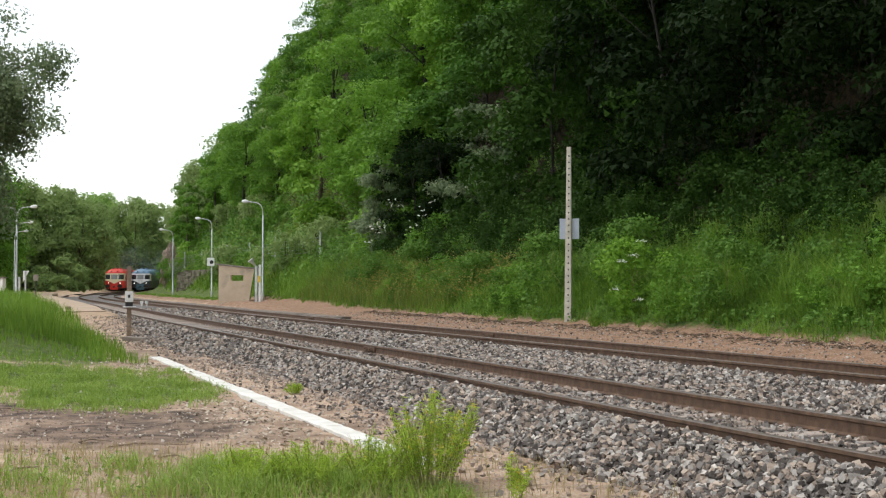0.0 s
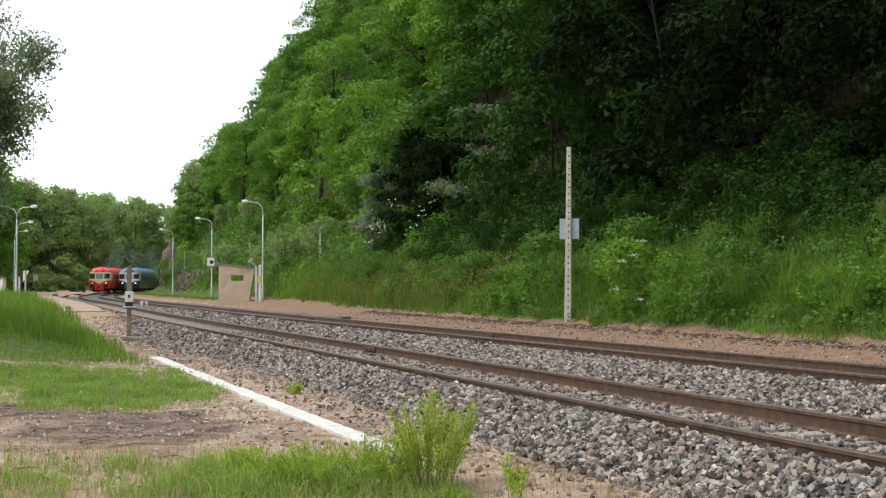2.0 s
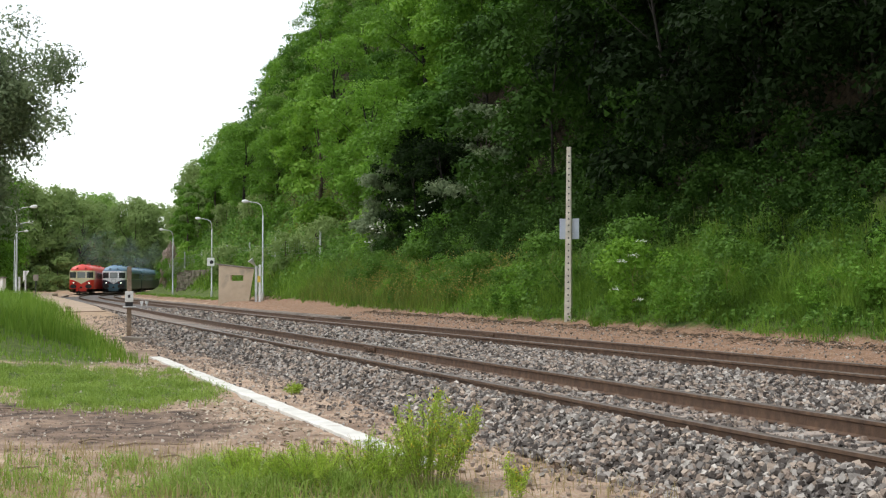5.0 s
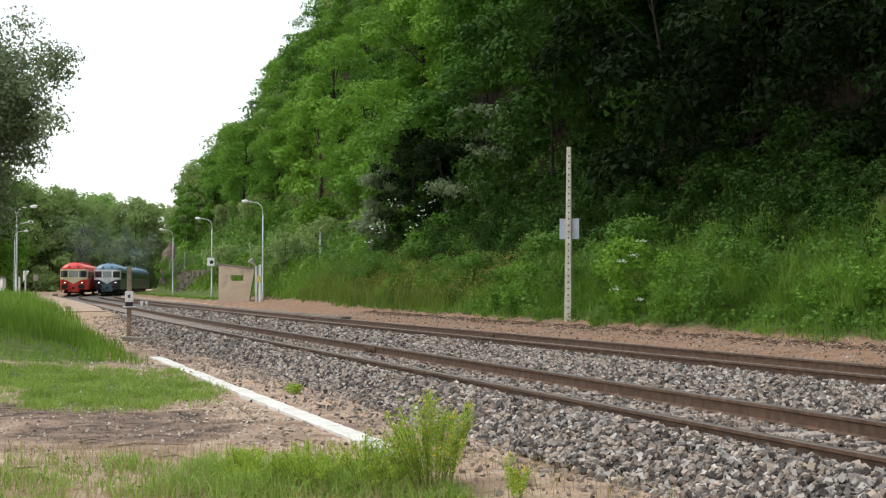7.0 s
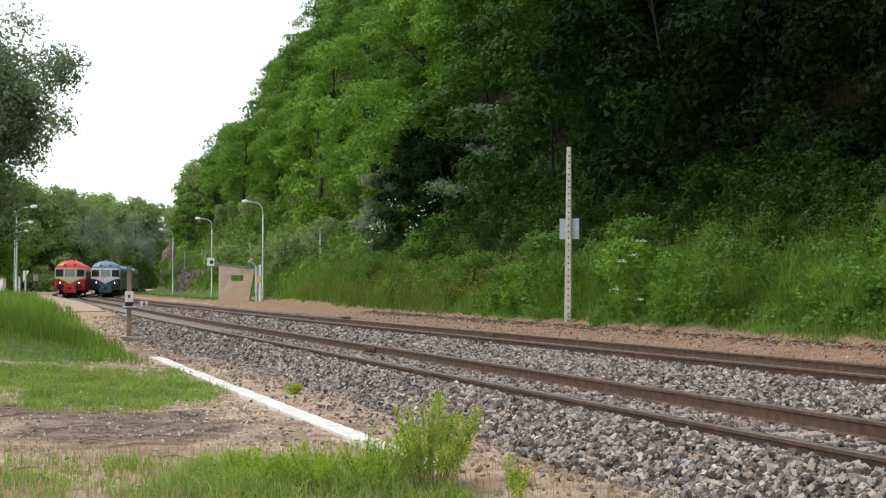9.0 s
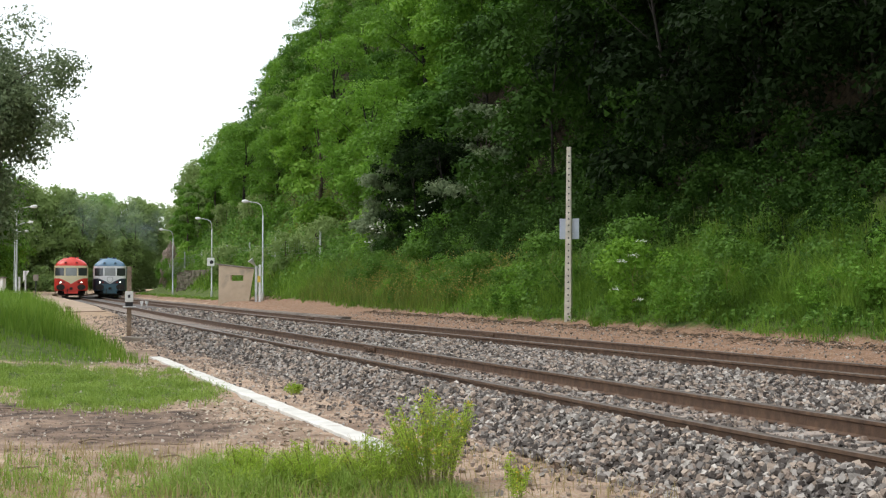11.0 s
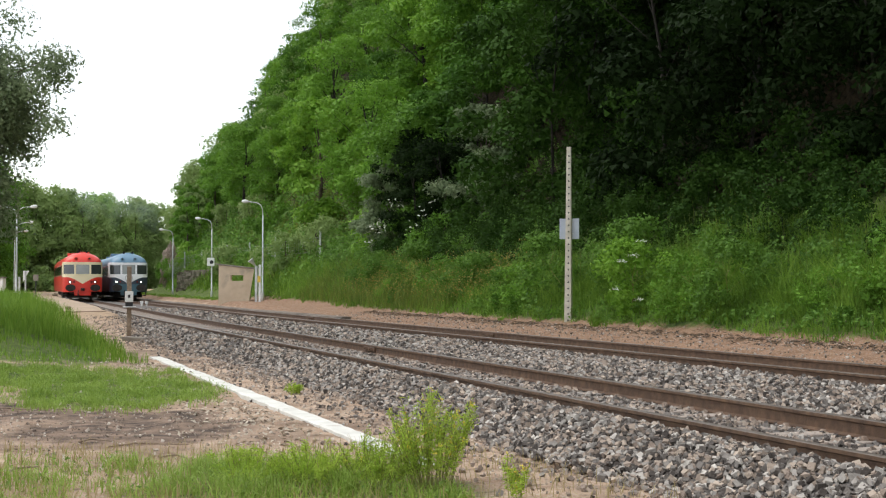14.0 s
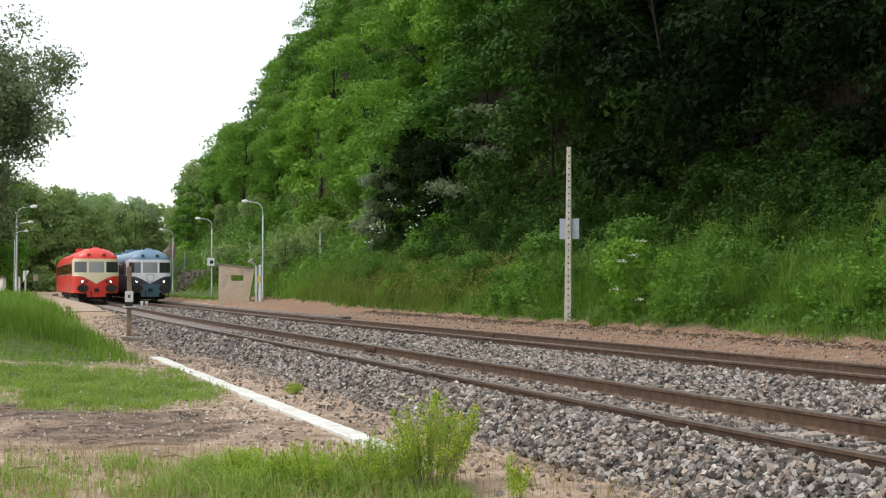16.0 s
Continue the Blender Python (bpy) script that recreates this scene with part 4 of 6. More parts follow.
def make_bank():
    g = np.random.RandomState(77)

    def spots(s0, s1, o0, o1, n):
        s, o = g.uniform(s0, s1, n), g.uniform(o0, o1, n)
        x, y = at(s, o)
        return s, o, x, y, ground_z(x, y)

    # grass at the foot of the bank, in leaning tussocks
    sets = []
    for s0, s1, n, w, o0, o1 in ((-4, 30, 36000, 0.019, FOOT - 0.15, FOOT + 2.6), (-6, 22, 14000, 0.02, FOOT + 2.2, 13.0), (30, 62, 20000, 0.024, FOOT - 0.15, FOOT + 2.4),
                                 (62, 140, 14000, 0.05, FOOT - 0.15, FOOT + 2.4), (71, 135, 6000, 0.045, 6.2, FOOT + 2.4)):
        m = n // 26
        ts, to = g.uniform(s0, s1, m), g.uniform(o0, o1, m)
        pick = g.randint(m, size=n)
        wide = 0.16 if s1 < 40 else 0.4
        s, o = ts[pick] + g.normal(0, wide, n), to[pick] + g.normal(0, wide * 0.8, n)
        size = g.uniform(0.55, 1.35, m)[pick]
        x, y = at(s, o)
        z = ground_z(x, y)
        keep = (o - o0) > 0.25 * waves(s, o * 0, 5, 2.5) + 0.25
        s, o, x, y, z, size = (v[keep] for v in (s, o, x, y, z, size))
        tall = (0.34 + 0.28 * g.uniform(size=len(x)) + 0.30 * waves(x, y, 61, 1.7)).clip(0.08, 1.0) * (0.35 + 0.65 * smooth_step(o, FOOT, FOOT + 0.9)) * (0.6 if o0 < 7 else 1.0) * size
        sets.append(blades(x, y, z - 0.03, tall * 1.15, np.full(len(x), w), 0.55, 62 + int(s0 + o0), 0.6))
    stuff("bank_grass", join(sets), M_GRASS_BANK, "long green grass in leaning tussocks on the bank", "grass")
    # leafy herbs and brambles higher up
    sets = []
    for s0, s1, o0, o1, n, size in ((-6, 11, FOOT + 0.15, 13.7, 46000, 0.075), (11, 30, FOOT + 0.15, 12.2, 36000, 0.075), (30, 62, FOOT + 0.8, 16.5, 60000, 0.11), (62, 150, FOOT + 0.8, 20, 46000, 0.22)):
        s, o, x, y, z = spots(s0, s1, o0, o1, n)
        bush = (0.5 + 0.62 * waves(x, y, 63, 2.2) + 0.5 * waves(x, y, 64, 0.9)).clip(0.05, 1.8) * (0.35 + 0.65 * smooth_step(o, FOOT + 0.8, FOOT + 3))
        thin = g.uniform(size=n) < (0.4 + 0.6 * smooth_step(o + 0.8 * waves(x, y, 67, 3.0), FOOT + 0.4, FOOT + 2.4))
        bush, x, y, z = bush[thin], x[thin], y[thin], z[thin]
        n = len(x)
        up = g.uniform(0.15, 1.0, n) ** 0.5 * bush
        p = np.stack([x, y, z + up], 1)
        nrm = np.stack([np.full(n, -0.4), np.full(n, -0.45), np.full(n, 0.85)], 1)
        sets.append(sprigs(p, nrm, size * g.uniform(0.5, 1.6, n), 66 + int(s0), 0.7))
    stuff("bank_brambles", join(sets), M_HERB, "tangled green brambles and nettles covering the bank", "undergrowth")
    # rough olive grass on the open slope behind the fence
    s, o, x, y, z = spots(66, 150, FOOT + 1.0, 18.5, 34000)
    tall = g.uniform(0.35, 0.9, len(x)) * (0.7 + 0.4 * waves(x, y, 65, 4)).clip(0.3, 1.3)
    stuff("slope_grass", blades(x, y, z - 0.05, tall, np.full(len(x), 0.055), 0.6, 74, 0.6), M_HERB_OLIVE, "rough olive grass on the open slope", "grass")
    # thin flowering stalks that stand out of the tangle
    s, o, x, y, z = spots(-5, 32, FOOT + 1.6, 14.2, 700)
    stuff("seeding_stalks", blades(x, y, z + 0.25, g.uniform(0.6, 1.25, len(x)), np.full(len(x), 0.012), 0.14, 73), M_HERB_OLIVE, "thin seeding stalks above the bank's tangle", "weeds")
    # olive seed heads with ochre flowers
    s, o, x, y, z = spots(32, 56, FOOT + 0.1, FOOT + 2.6, 6000)
    geo = blades(x, y, z, g.uniform(0.35, 1.1, len(x)), np.full(len(x), 0.022), 0.45, 71, 0.5)
    stuff("dock_stems", geo, M_HERB_OLIVE, "dense olive stems at the foot of the bank", "weeds")
    s, o, x, y, z = spots(29, 47, FOOT + 0.2, FOOT + 2.4, 3200)
    p = np.stack([x, y, z + g.uniform(0.35, 1.15, len(x))], 1)
    stuff("ochre_flowers", leaves(p, np.tile((-0.3, -0.8, 0.5), (len(x), 1)), g.uniform(0.04, 0.075, len(x)), 72), M_FLOWER_O, "many small ochre flowers among the stems", "flowers")


def make_meadow():
    g = np.random.RandomState(78)
    # tall grass on the mound beside the near track
    sets = []
    n = 52000
    s, o = g.uniform(12, 58, n), -g.uniform(3.4, 14.5, n)
    x, y = at(s, o)
    edge = 0.35 * waves(s, o, 81, 3.0)
    tongue = (s > 12.6 + edge) & (-o > 3.55 + 0.3 * edge) & (-o < 4.5 + 0.5 * edge)
    keep = (-o > 3.6 + edge * 0.4 + 0.8 * smooth_step(s, 32, 46)) & (s > 12.4 + edge)
    x, y, s, o = x[keep], y[keep], s[keep], o[keep]
    tall = (0.50 + 0.20 * waves(x, y, 82, 1.6) + g.uniform(-0.2, 0.25, len(x))).clip(0.15, 0.95) * (0.62 + 0.38 * smooth_step(-o, 3.5, 5.0)) * np.where(tongue[keep], 0.6, 0.22) ** (1 - smooth_step(s + 1.2 * waves(x, y, 95, 2.0), 14.5, 18.0))
    stuff("tall_grass", blades(x, y, ground_z(x, y) - 0.03, tall, g.uniform(0.012, 0.024, len(x)), 0.30, 83), M_GRASS, "tall bright green grass on a low mound", "grass")
    # low turf in patches
    n = 420000
    x, y = g.uniform(-8.5, 1.2, n), g.uniform(8.6, 24.5, n)
    amount = turf_amount(x, y)
    s, o = along(x, y)
    keep = (g.uniform(size=n) < amount * (0.40 + 0.62 * waves(x, y, 84, 0.8) + 0.42 * waves(x, y, 88, 0.33))) & (o < -3.35)
    x, y = x[keep], y[keep]
    low = (0.075 + 0.05 * waves(x, y, 85, 1.1) + g.uniform(-0.03, 0.06, len(x))).clip(0.02, 0.28) * np.where(y < 12.3, 1.15, 1.0) * (1 + 0.5 * ellipse(x, y, -1.25, 10.3, 1.1, 1.4))
    stuff("low_turf", blades(x, y, ground_z(x, y) - 0.01, low, g.uniform(0.005, 0.011, len(x)), 0.8, 86, 0.6), M_TURF, "short green grass in ragged patches on the soil", "grass")
    # broad-leaved herbs in the turf
    n = 60000
    x, y = g.uniform(-8, 0.4, n), g.uniform(8.8, 24, n)
    s, o = along(x, y)
    keep = (g.uniform(size=n) < turf_amount(x, y) * (0.25 + 0.6 * waves(x, y, 89, 0.8)).clip(0, 1)) & (o < -3.35)
    x, y = x[keep], y[keep]
    tall = g.uniform(0.01, 0.13, len(x)) * (0.6 + 0.5 * waves(x, y, 90, 0.6)).clip(0.2, 1.4)
    p = np.stack([x, y, ground_z(x, y) + tall], 1)
    stuff("turf_herbs", leaves(p, np.tile((0, -0.3, 0.9), (len(x), 1)), g.uniform(0.02, 0.05, len(x)), 91, 0.6, 0.22), M_HERB_LOW, "small broad-leaved herbs among the turf", "weeds")
    n = 2600
    x, y = at(g.uniform(-4, 40, n), FOOT - 0.4 + g.normal(0, 0.25, n))
    p = np.stack([x, y, ground_z(x, y) + g.uniform(0.004, 0.03, n)], 1)
    stuff("leaf_litter", leaves(p, np.tile((0, 0, 1.0), (n, 1)), g.uniform(0.04, 0.2, n), 94, 0.3, 0.08), M_LITTER_DARK, "brown dead stalks lying along the bank's foot", "litter")
    # pale chips and dead leaves beside the edging
    n = 2600
    q = g.uniform(-1, 15, n)
    x, y = at(q, -3.45 - abs(g.normal(0, 0.55, n)))
    keep = g.uniform(size=n) < 0.35 + 0.65 * smooth_step(waves(x, y, 92, 1.2), -0.3, 0.5)
    x, y = x[keep], y[keep]
    p = np.stack([x, y, ground_z(x, y) + g.uniform(0.004, 0.02, len(x))], 1)
    stuff("leaf_litter", leaves(p, np.tile((0, 0, 1.0), (len(x), 1)), g.uniform(0.02, 0.08, len(x)), 93, 0.35, 0.3), M_LITTER, "pale wood chips and dead leaves on the soil", "litter")
    n = 12000
    x, y = g.uniform(-5.0, 1.6, n), g.uniform(9.0, 12.4, n)
    s, o = along(x, y)
    keep = (o < -2.2) & (g.uniform(size=n) < 0.4 - 0.2 * smooth_step(x, -0.5, 0.6))
    x, y = x[keep], y[keep]
    stuff("dry_stalks", blades(x, y, ground_z(x, y) - 0.01, g.uniform(0.04, 0.2, len(x)), np.full(len(x), 0.006), 0.5, 87), M_GRASS_DRY, "dry straw-coloured stalks among the grass", "grass")


make_bank()
make_meadow()


def make_near_tree():
    """A tree whose crown hangs in from beside the mound; its boughs sway."""
    t = tagged(empty("overhanging_tree", pose(-12.75, 30.0, -0.3)), "grey-green leafy tree hanging over the grassy mound", "tree")
    g = np.random.RandomState(15)
    bm = bmesh.new()
    tube(bm, [(0, 0, -0.3), (0.15, 0, 2.2), (0.3, 0.1, 4.5), (0.2, 0.1, 7.0)], [0.3, 0.24, 0.17, 0.08], 9)
    part("trunk", bm, M_BARK, t, "rough brown trunk")
    boughs = []
    for root, tip, rad, n in (((0.2, 0, 3.0), (2.7, 0.2, 4.4), 1.5, 12000), ((0.3, 0.1, 4.2), (3.6, -0.3, 5.8), 1.3, 11000), ((0.3, 0.1, 5.0), (2.1, 0.3, 6.7), 1.5, 12000), ((0.2, 0.2, 4.0), (2.5, 0.8, 5.2), 1.6, 12000),
                              ((0.1, 0, 2.2), (2.6, -0.5, 3.6), 1.4, 11000), ((0.2, 0.1, 4.6), (1.7, 0.2, 5.8), 1.6, 11000), ((0.1, 0.0, 2.4), (1.8, 0.0, 3.4), 1.35, 9000), ((0.2, 0.0, 3.5), (-1.8, -0.6, 5.2), 2.0, 4000)):
        r0, t0 = Vector(root), Vector(tip)
        bm = bmesh.new()
        mid = r0.lerp(t0, 0.5) + Vector((0, 0, 0.35))
        tube(bm, [(0, 0, 0), mid - r0, t0 - r0], [0.10, 0.06, 0.02], 6)
        clumps = [(t0 - r0).lerp(mid - r0, g.uniform(0, 0.9)) + Vector((g.normal(0, 1, 3).clip(-1.35, 1.35)) * rad * 0.42) for i in range(44)]
        for c in clumps[:16]:
            tube(bm, [mid - r0, (mid - r0).lerp(c, 0.6) + Vector((0, 0, 0.1)), c], [0.022, 0.013, 0.006], 4)
        b = part("bough", bm, M_BARK, t)
        b.matrix_basis = pose(*root)
        cs = np.array([tuple(c) for c in clumps])
        pick = g.randint(len(cs), size=n)
        d = g.normal(size=(n, 3))
        d /= np.linalg.norm(d, axis=1, keepdims=True)
        p = cs[pick] + d * (g.uniform(0.1, 1, n) ** 0.7 * rad * 0.44)[:, None] * (1, 1, 0.7)
        put("foliage", mesh_from("foliage", *sprigs(p, d + np.array((0, 0, 0.4)), g.uniform(0.06, 0.115, n), 16, 0.9), M_LEAF_GREY), b, "grey-green leaves")
        boughs.append((b, root))
    return t, boughs


NEAR_TREE, BOUGHS = make_near_tree()


def make_weed(name, x, y, height_, radius, stems, seed, label, blossom=0.0):
    """A loose fan of thin, branching stems with feathery leaves and some yellow flower heads."""
    g = np.random.RandomState(seed)
    t = tagged(empty(name, pose(x, y, float(ground_z(x, y)[0]))), label, "plant")
    stalks, sets, flowers = [], [], []

    def stalk(line, width, a):
        w = np.array((math.sin(a), -math.cos(a), 0)) * width
        for p, q in zip(line, line[1:]):
            stalks.append((np.array([p - w, p + w, q + w * 0.8, q - w * 0.8]), np.array([(0, 1, 2), (0, 2, 3)])))

    def feathers(line, n, low, long, key):
        u = g.uniform(low, 1, n)
        k = np.linspace(0, 1, len(line))
        pts = np.stack([np.interp(u, k, line[:, j]) for j in range(3)], 1) + g.normal(0, 0.014, (n, 3))
        sets.append(leaves(pts, np.tile((0, -0.3, 0.5), (n, 1)), long * g.uniform(0.5, 1.3, n), key, 1.0, 0.085))

    for i in range(stems):
        a, rr = g.uniform(0, 6.283), radius * math.sqrt(g.uniform(0, 1))
        lean = Vector((math.cos(a), math.sin(a), 0)) * rr
        h = height_ * g.uniform(0.5, 1.0) * (1 - 0.22 * (rr / radius) ** 2)
        k = np.linspace(0, 1, 7)
        bow = g.normal(0, 0.03, 3)
        line = np.array([tuple(lean * (0.45 + 0.62 * q ** 1.4) + Vector((bow[0] * q * q, bow[1] * q * q, h * q))) for q in k])
        stalk(line, 0.0034, a + 1.2)
        feathers(line, 26, 0.28, 0.055, seed * 100 + i)
        for j in range(4):
            q = g.uniform(0.45, 0.9)
            root = np.array([np.interp(q, k, line[:, c]) for c in range(3)])
            b = g.uniform(0, 6.283)
            reach = h * g.uniform(0.10, 0.24)
            twig = np.array([root + np.array((math.cos(b) * 0.45 * f, math.sin(b) * 0.45 * f, f)) * reach for f in (0, 0.5, 1.0)])
            stalk(twig, 0.0018, b)
            feathers(twig, 11, 0.15, 0.034, seed * 1000 + i * 5 + j)
            if g.uniform() < blossom:
                n = 7
                flowers.append(leaves(twig[-1] + g.normal(0, 0.012, (n, 3)), np.tile((0, -0.5, 0.8), (n, 1)), g.uniform(0.010, 0.022, n), seed * 200 + i, 0.6))
    tagged(put("stalk_tuft", mesh_from("stalk_tuft", *join(stalks), M_STEM), t, "thin brownish green stems"), kind="stuff")
    tagged(put("foliage_tuft", mesh_from("foliage_tuft", *join(sets), M_PLANT), t), kind="stuff")
    if flowers:
        tagged(put("blossom", mesh_from("blossom", *join(flowers), M_FLOWER_Y), t, "small pale yellow flower heads"), kind="stuff")
    return t


WEEDS = [make_weed("bushy_weed", -0.08, 10.1, 0.80, 0.36, 74, 5, "bushy yellow-green weed growing beside the white edging", 0.30),
         make_weed("bushy_weed", -0.50, 10.0, 0.50, 0.26, 34, 6, "lower yellow-green weed beside the taller one", 0.04),
         make_weed("bushy_weed", 0.50, 9.6, 0.32, 0.12, 9, 7, "small weed on the bare reddish soil", 0.4),
         make_weed("bushy_weed", -0.95, 9.9, 0.42, 0.30, 40, 8, "low leafy weed in the grass"),
         make_weed("bushy_weed", -1.45, 10.0, 0.36, 0.30, 34, 10, "low leafy weed in the grass"),
         make_weed("bushy_weed", -2.05, 18.6, 0.17, 0.13, 12, 9, "tiny weed on the dirt beside the ballast")]


# ---------------------------------------------------------------- railway furniture
def lamp_post(arms, label):
    """A tall curved street lamp; arms are the directions in degrees."""
    t = tagged(empty("street_lamp"), label, "street lamp", "platform lamps")
    bm = bmesh.new()
    tube(bm, [(0, 0, -0.3), (0, 0, 0.4), (0, 0, 0.42), (0, 0, 2.5), (0, 0, 4.75)], [0.075, 0.075, 0.055, 0.046, 0.036], 12)
    part("post", bm, M_GALV, t, smooth=True)
    for deg in arms:
        c, s_ = math.cos(radians(deg)), math.sin(radians(deg))
        bm = bmesh.new()
        path = [(0, 4.7), (0.02, 5.05), (0.12, 5.3), (0.32, 5.43), (0.6, 5.47), (0.85, 5.5)]
        tube(bm, [(r * c, r * s_, z) for r, z in path], [0.028] * 6, 8)
        part("arm", bm, M_GALV, t, smooth=True)
        bm = bmesh.new()
        rings = [(0.78, 0.04), (0.85, 0.08), (0.97, 0.11), (1.09, 0.10), (1.18, 0.035)]
        tube(bm, [(r * c, r * s_, 5.49 + 0.01 * i) for i, (r, q) in enumerate(rings)], [q for r, q in rings], 10)
        head = part("lamp_head", bm, M_WHITE, t, "pale lantern head", smooth=True)
    return t


lamp = lamp_post((180,), "grey curved lamp post beside the far platform")
for i, (x, y) in enumerate(((-10.1, 76.0), (-16.28, 95.5), (-22.9, 115.0))):
    m = pose(x, y, 0.33, 0, 0, 0)
    if i == 0:
        lamp.matrix_basis = m
    else:
        copy_thing(lamp, m)
double_lamp = lamp_post((5, 185), "grey lamp post with two curved arms on the near platform")
double_lamp.matrix_basis = pose(-24.85, 79.0, 0.22)
left_lamp = lamp_post((0,), "grey curved lamp post on the near platform")
left_lamp.matrix_basis = pose(-31.1, 99.0, 0.22)
copy_thing(left_lamp, pose(-36.5, 115.5, 0.22))


def make_shelter():
    t = tagged(empty("platform_shelter", pose(-11.9, 77.6, 0.27, 0, 0, 4)), "small beige waiting shelter with a sloping roof and slit window", "shelter")
    bm = bmesh.new()
    # end wall towards the camera with a slit, as a frame of four pieces
    w0, w1 = -0.92, 1.10
    box(bm, w0, -0.24, -0.06, 0.06, -0.3, 1.98)
    box(bm, -0.24, 0.48, -0.06, 0.06, -0.3, 1.12)
    box(bm, -0.24, 0.48, -0.06, 0.06, 1.44, 1.93)
    box(bm, 0.48, w1, -0.06, 0.06, -0.3, 1.86)
    for v in bm.verts:
        if v.co.z > 1.7:
            v.co.z = 2.02 - 0.11 * (v.co.x + 0.92)
        if v.co.x > 1.0:
            v.co.x -= 0.34 * (1 - max(v.co.z, 0) / 1.8)
    part("end_wall", bm, M_SHELTER, t)
    bm = bmesh.new()
    box(bm, -0.92, -0.40, 2.6, 2.72, -0.3, 1.85)
    box(bm, -0.40, 0.40, 2.6, 2.72, -0.3, 0.95)
    box(bm, -0.40, 0.40, 2.6, 2.72, 1.62, 1.85)
    box(bm, 0.40, 0.60, 2.6, 2.72, -0.3, 1.83)
    part("end_wall", bm, M_SHELTER, t)
    bm = bmesh.new()
    box(bm, 0.60, 0.72, 0.06, 2.6, -0.3, 1.82)
    part("back_wall", bm, M_SHELTER, t)
    bm = bmesh.new()
    box(bm, -1.12, 1.2, -0.14, 2.85, 0, 0.07, 0.015)
    for v in bm.verts:
        v.co.z += 2.03 - 0.11 * (v.co.x + 0.92)
    part("roof", bm, M_OLD_CONCRETE, t, "thin grey sloping roof slab")
    bm = bmesh.new()
    box(bm, -0.3, 0.58, 2.1, 2.5, 0.1, 0.45, 0.02)
    part("bench", bm, M_DARK, t)


make_shelter()


def make_mast():
    t = tagged(empty("concrete_mast", pose(3.47, 37.6, -0.02, 0, 0.35, -20)), "tall pale concrete mast with a row of holes", "mast")
    bm = bmesh.new()
    box(bm, -0.105, 0.105, -0.09, 0.09, -0.6, 5.02, 0.012)
    for v in bm.verts:
        k = 1 - 0.46 * max(v.co.z, 0) / 5
        v.co.x *= k
        v.co.y *= k
    part("shaft", bm, M_CONCRETE, t)
    for i in range(27):
        z = 0.22 + i * 0.175
        bm = bmesh.new()
        k = 1 - 0.46 * z / 5
        disc(bm, (0.015, -0.0925 * k + 0.004, z), (0, 1, 0), 0.024, 0.012, 10)
        part("hole", bm, M_DARK, t)
    bm = bmesh.new()
    box(bm, -0.29, 0.27, 0.10, 0.125, 2.47, 3.04, 0.006)
    part("sign_board", bm, M_SIGN, t, "blank blue-grey back of a square sign")
    bm = bmesh.new()
    for z in (2.6, 2.92):
        box(bm, -0.11, 0.11, 0.06, 0.11, z, z + 0.04)
    part("bracket", bm, M_GALV, t)


make_mast()


def make_post():
    t = tagged(empty("wooden_post", pose(-8.6, 37.2, -0.32, 0, 0, 12)), "weathered wooden post with a white box beside the track", "post")
    bm = bmesh.new()
    box(bm, -0.062, 0.062, -0.055, 0.055, -0.3, 2.0, 0.012)
    part("shaft", bm, M_WOOD, t)
    bm = bmesh.new()
    box(bm, -0.11, 0.11, -0.17, -0.06, 1.03, 1.32, 0.012)
    b = part("equipment_box", bm, M_WHITE, t, "small white metal box")
    bm = bmesh.new()
    box(bm, -0.03, 0.03, -0.178, -0.168, 1.14, 1.23)
    part("plate", bm, M_DARK, b)
    bm = bmesh.new()
    box(bm, -0.17, 0.17, -0.2, 0.1, 0.88, 0.91, 0.006)
    part("shelf", bm, M_GALV, t)
    bm = bmesh.new()
    box(bm, -0.10, 0.10, -0.09, 0.09, 0.91, 1.02, 0.01)
    part("collar", bm, M_DARK, t)
    slab = tagged(empty("concrete_slab", pose(-8.35, 36.7, -0.30, 0, 3, -8)), "dark concrete slab lying at the foot of a post", "slab")
    bm = bmesh.new()
    box(bm, -0.25, 0.32, -0.22, 0.22, -0.05, 0.07, 0.015)
    part("slab_body", bm, M_OLD_CONCRETE, slab)


make_post()


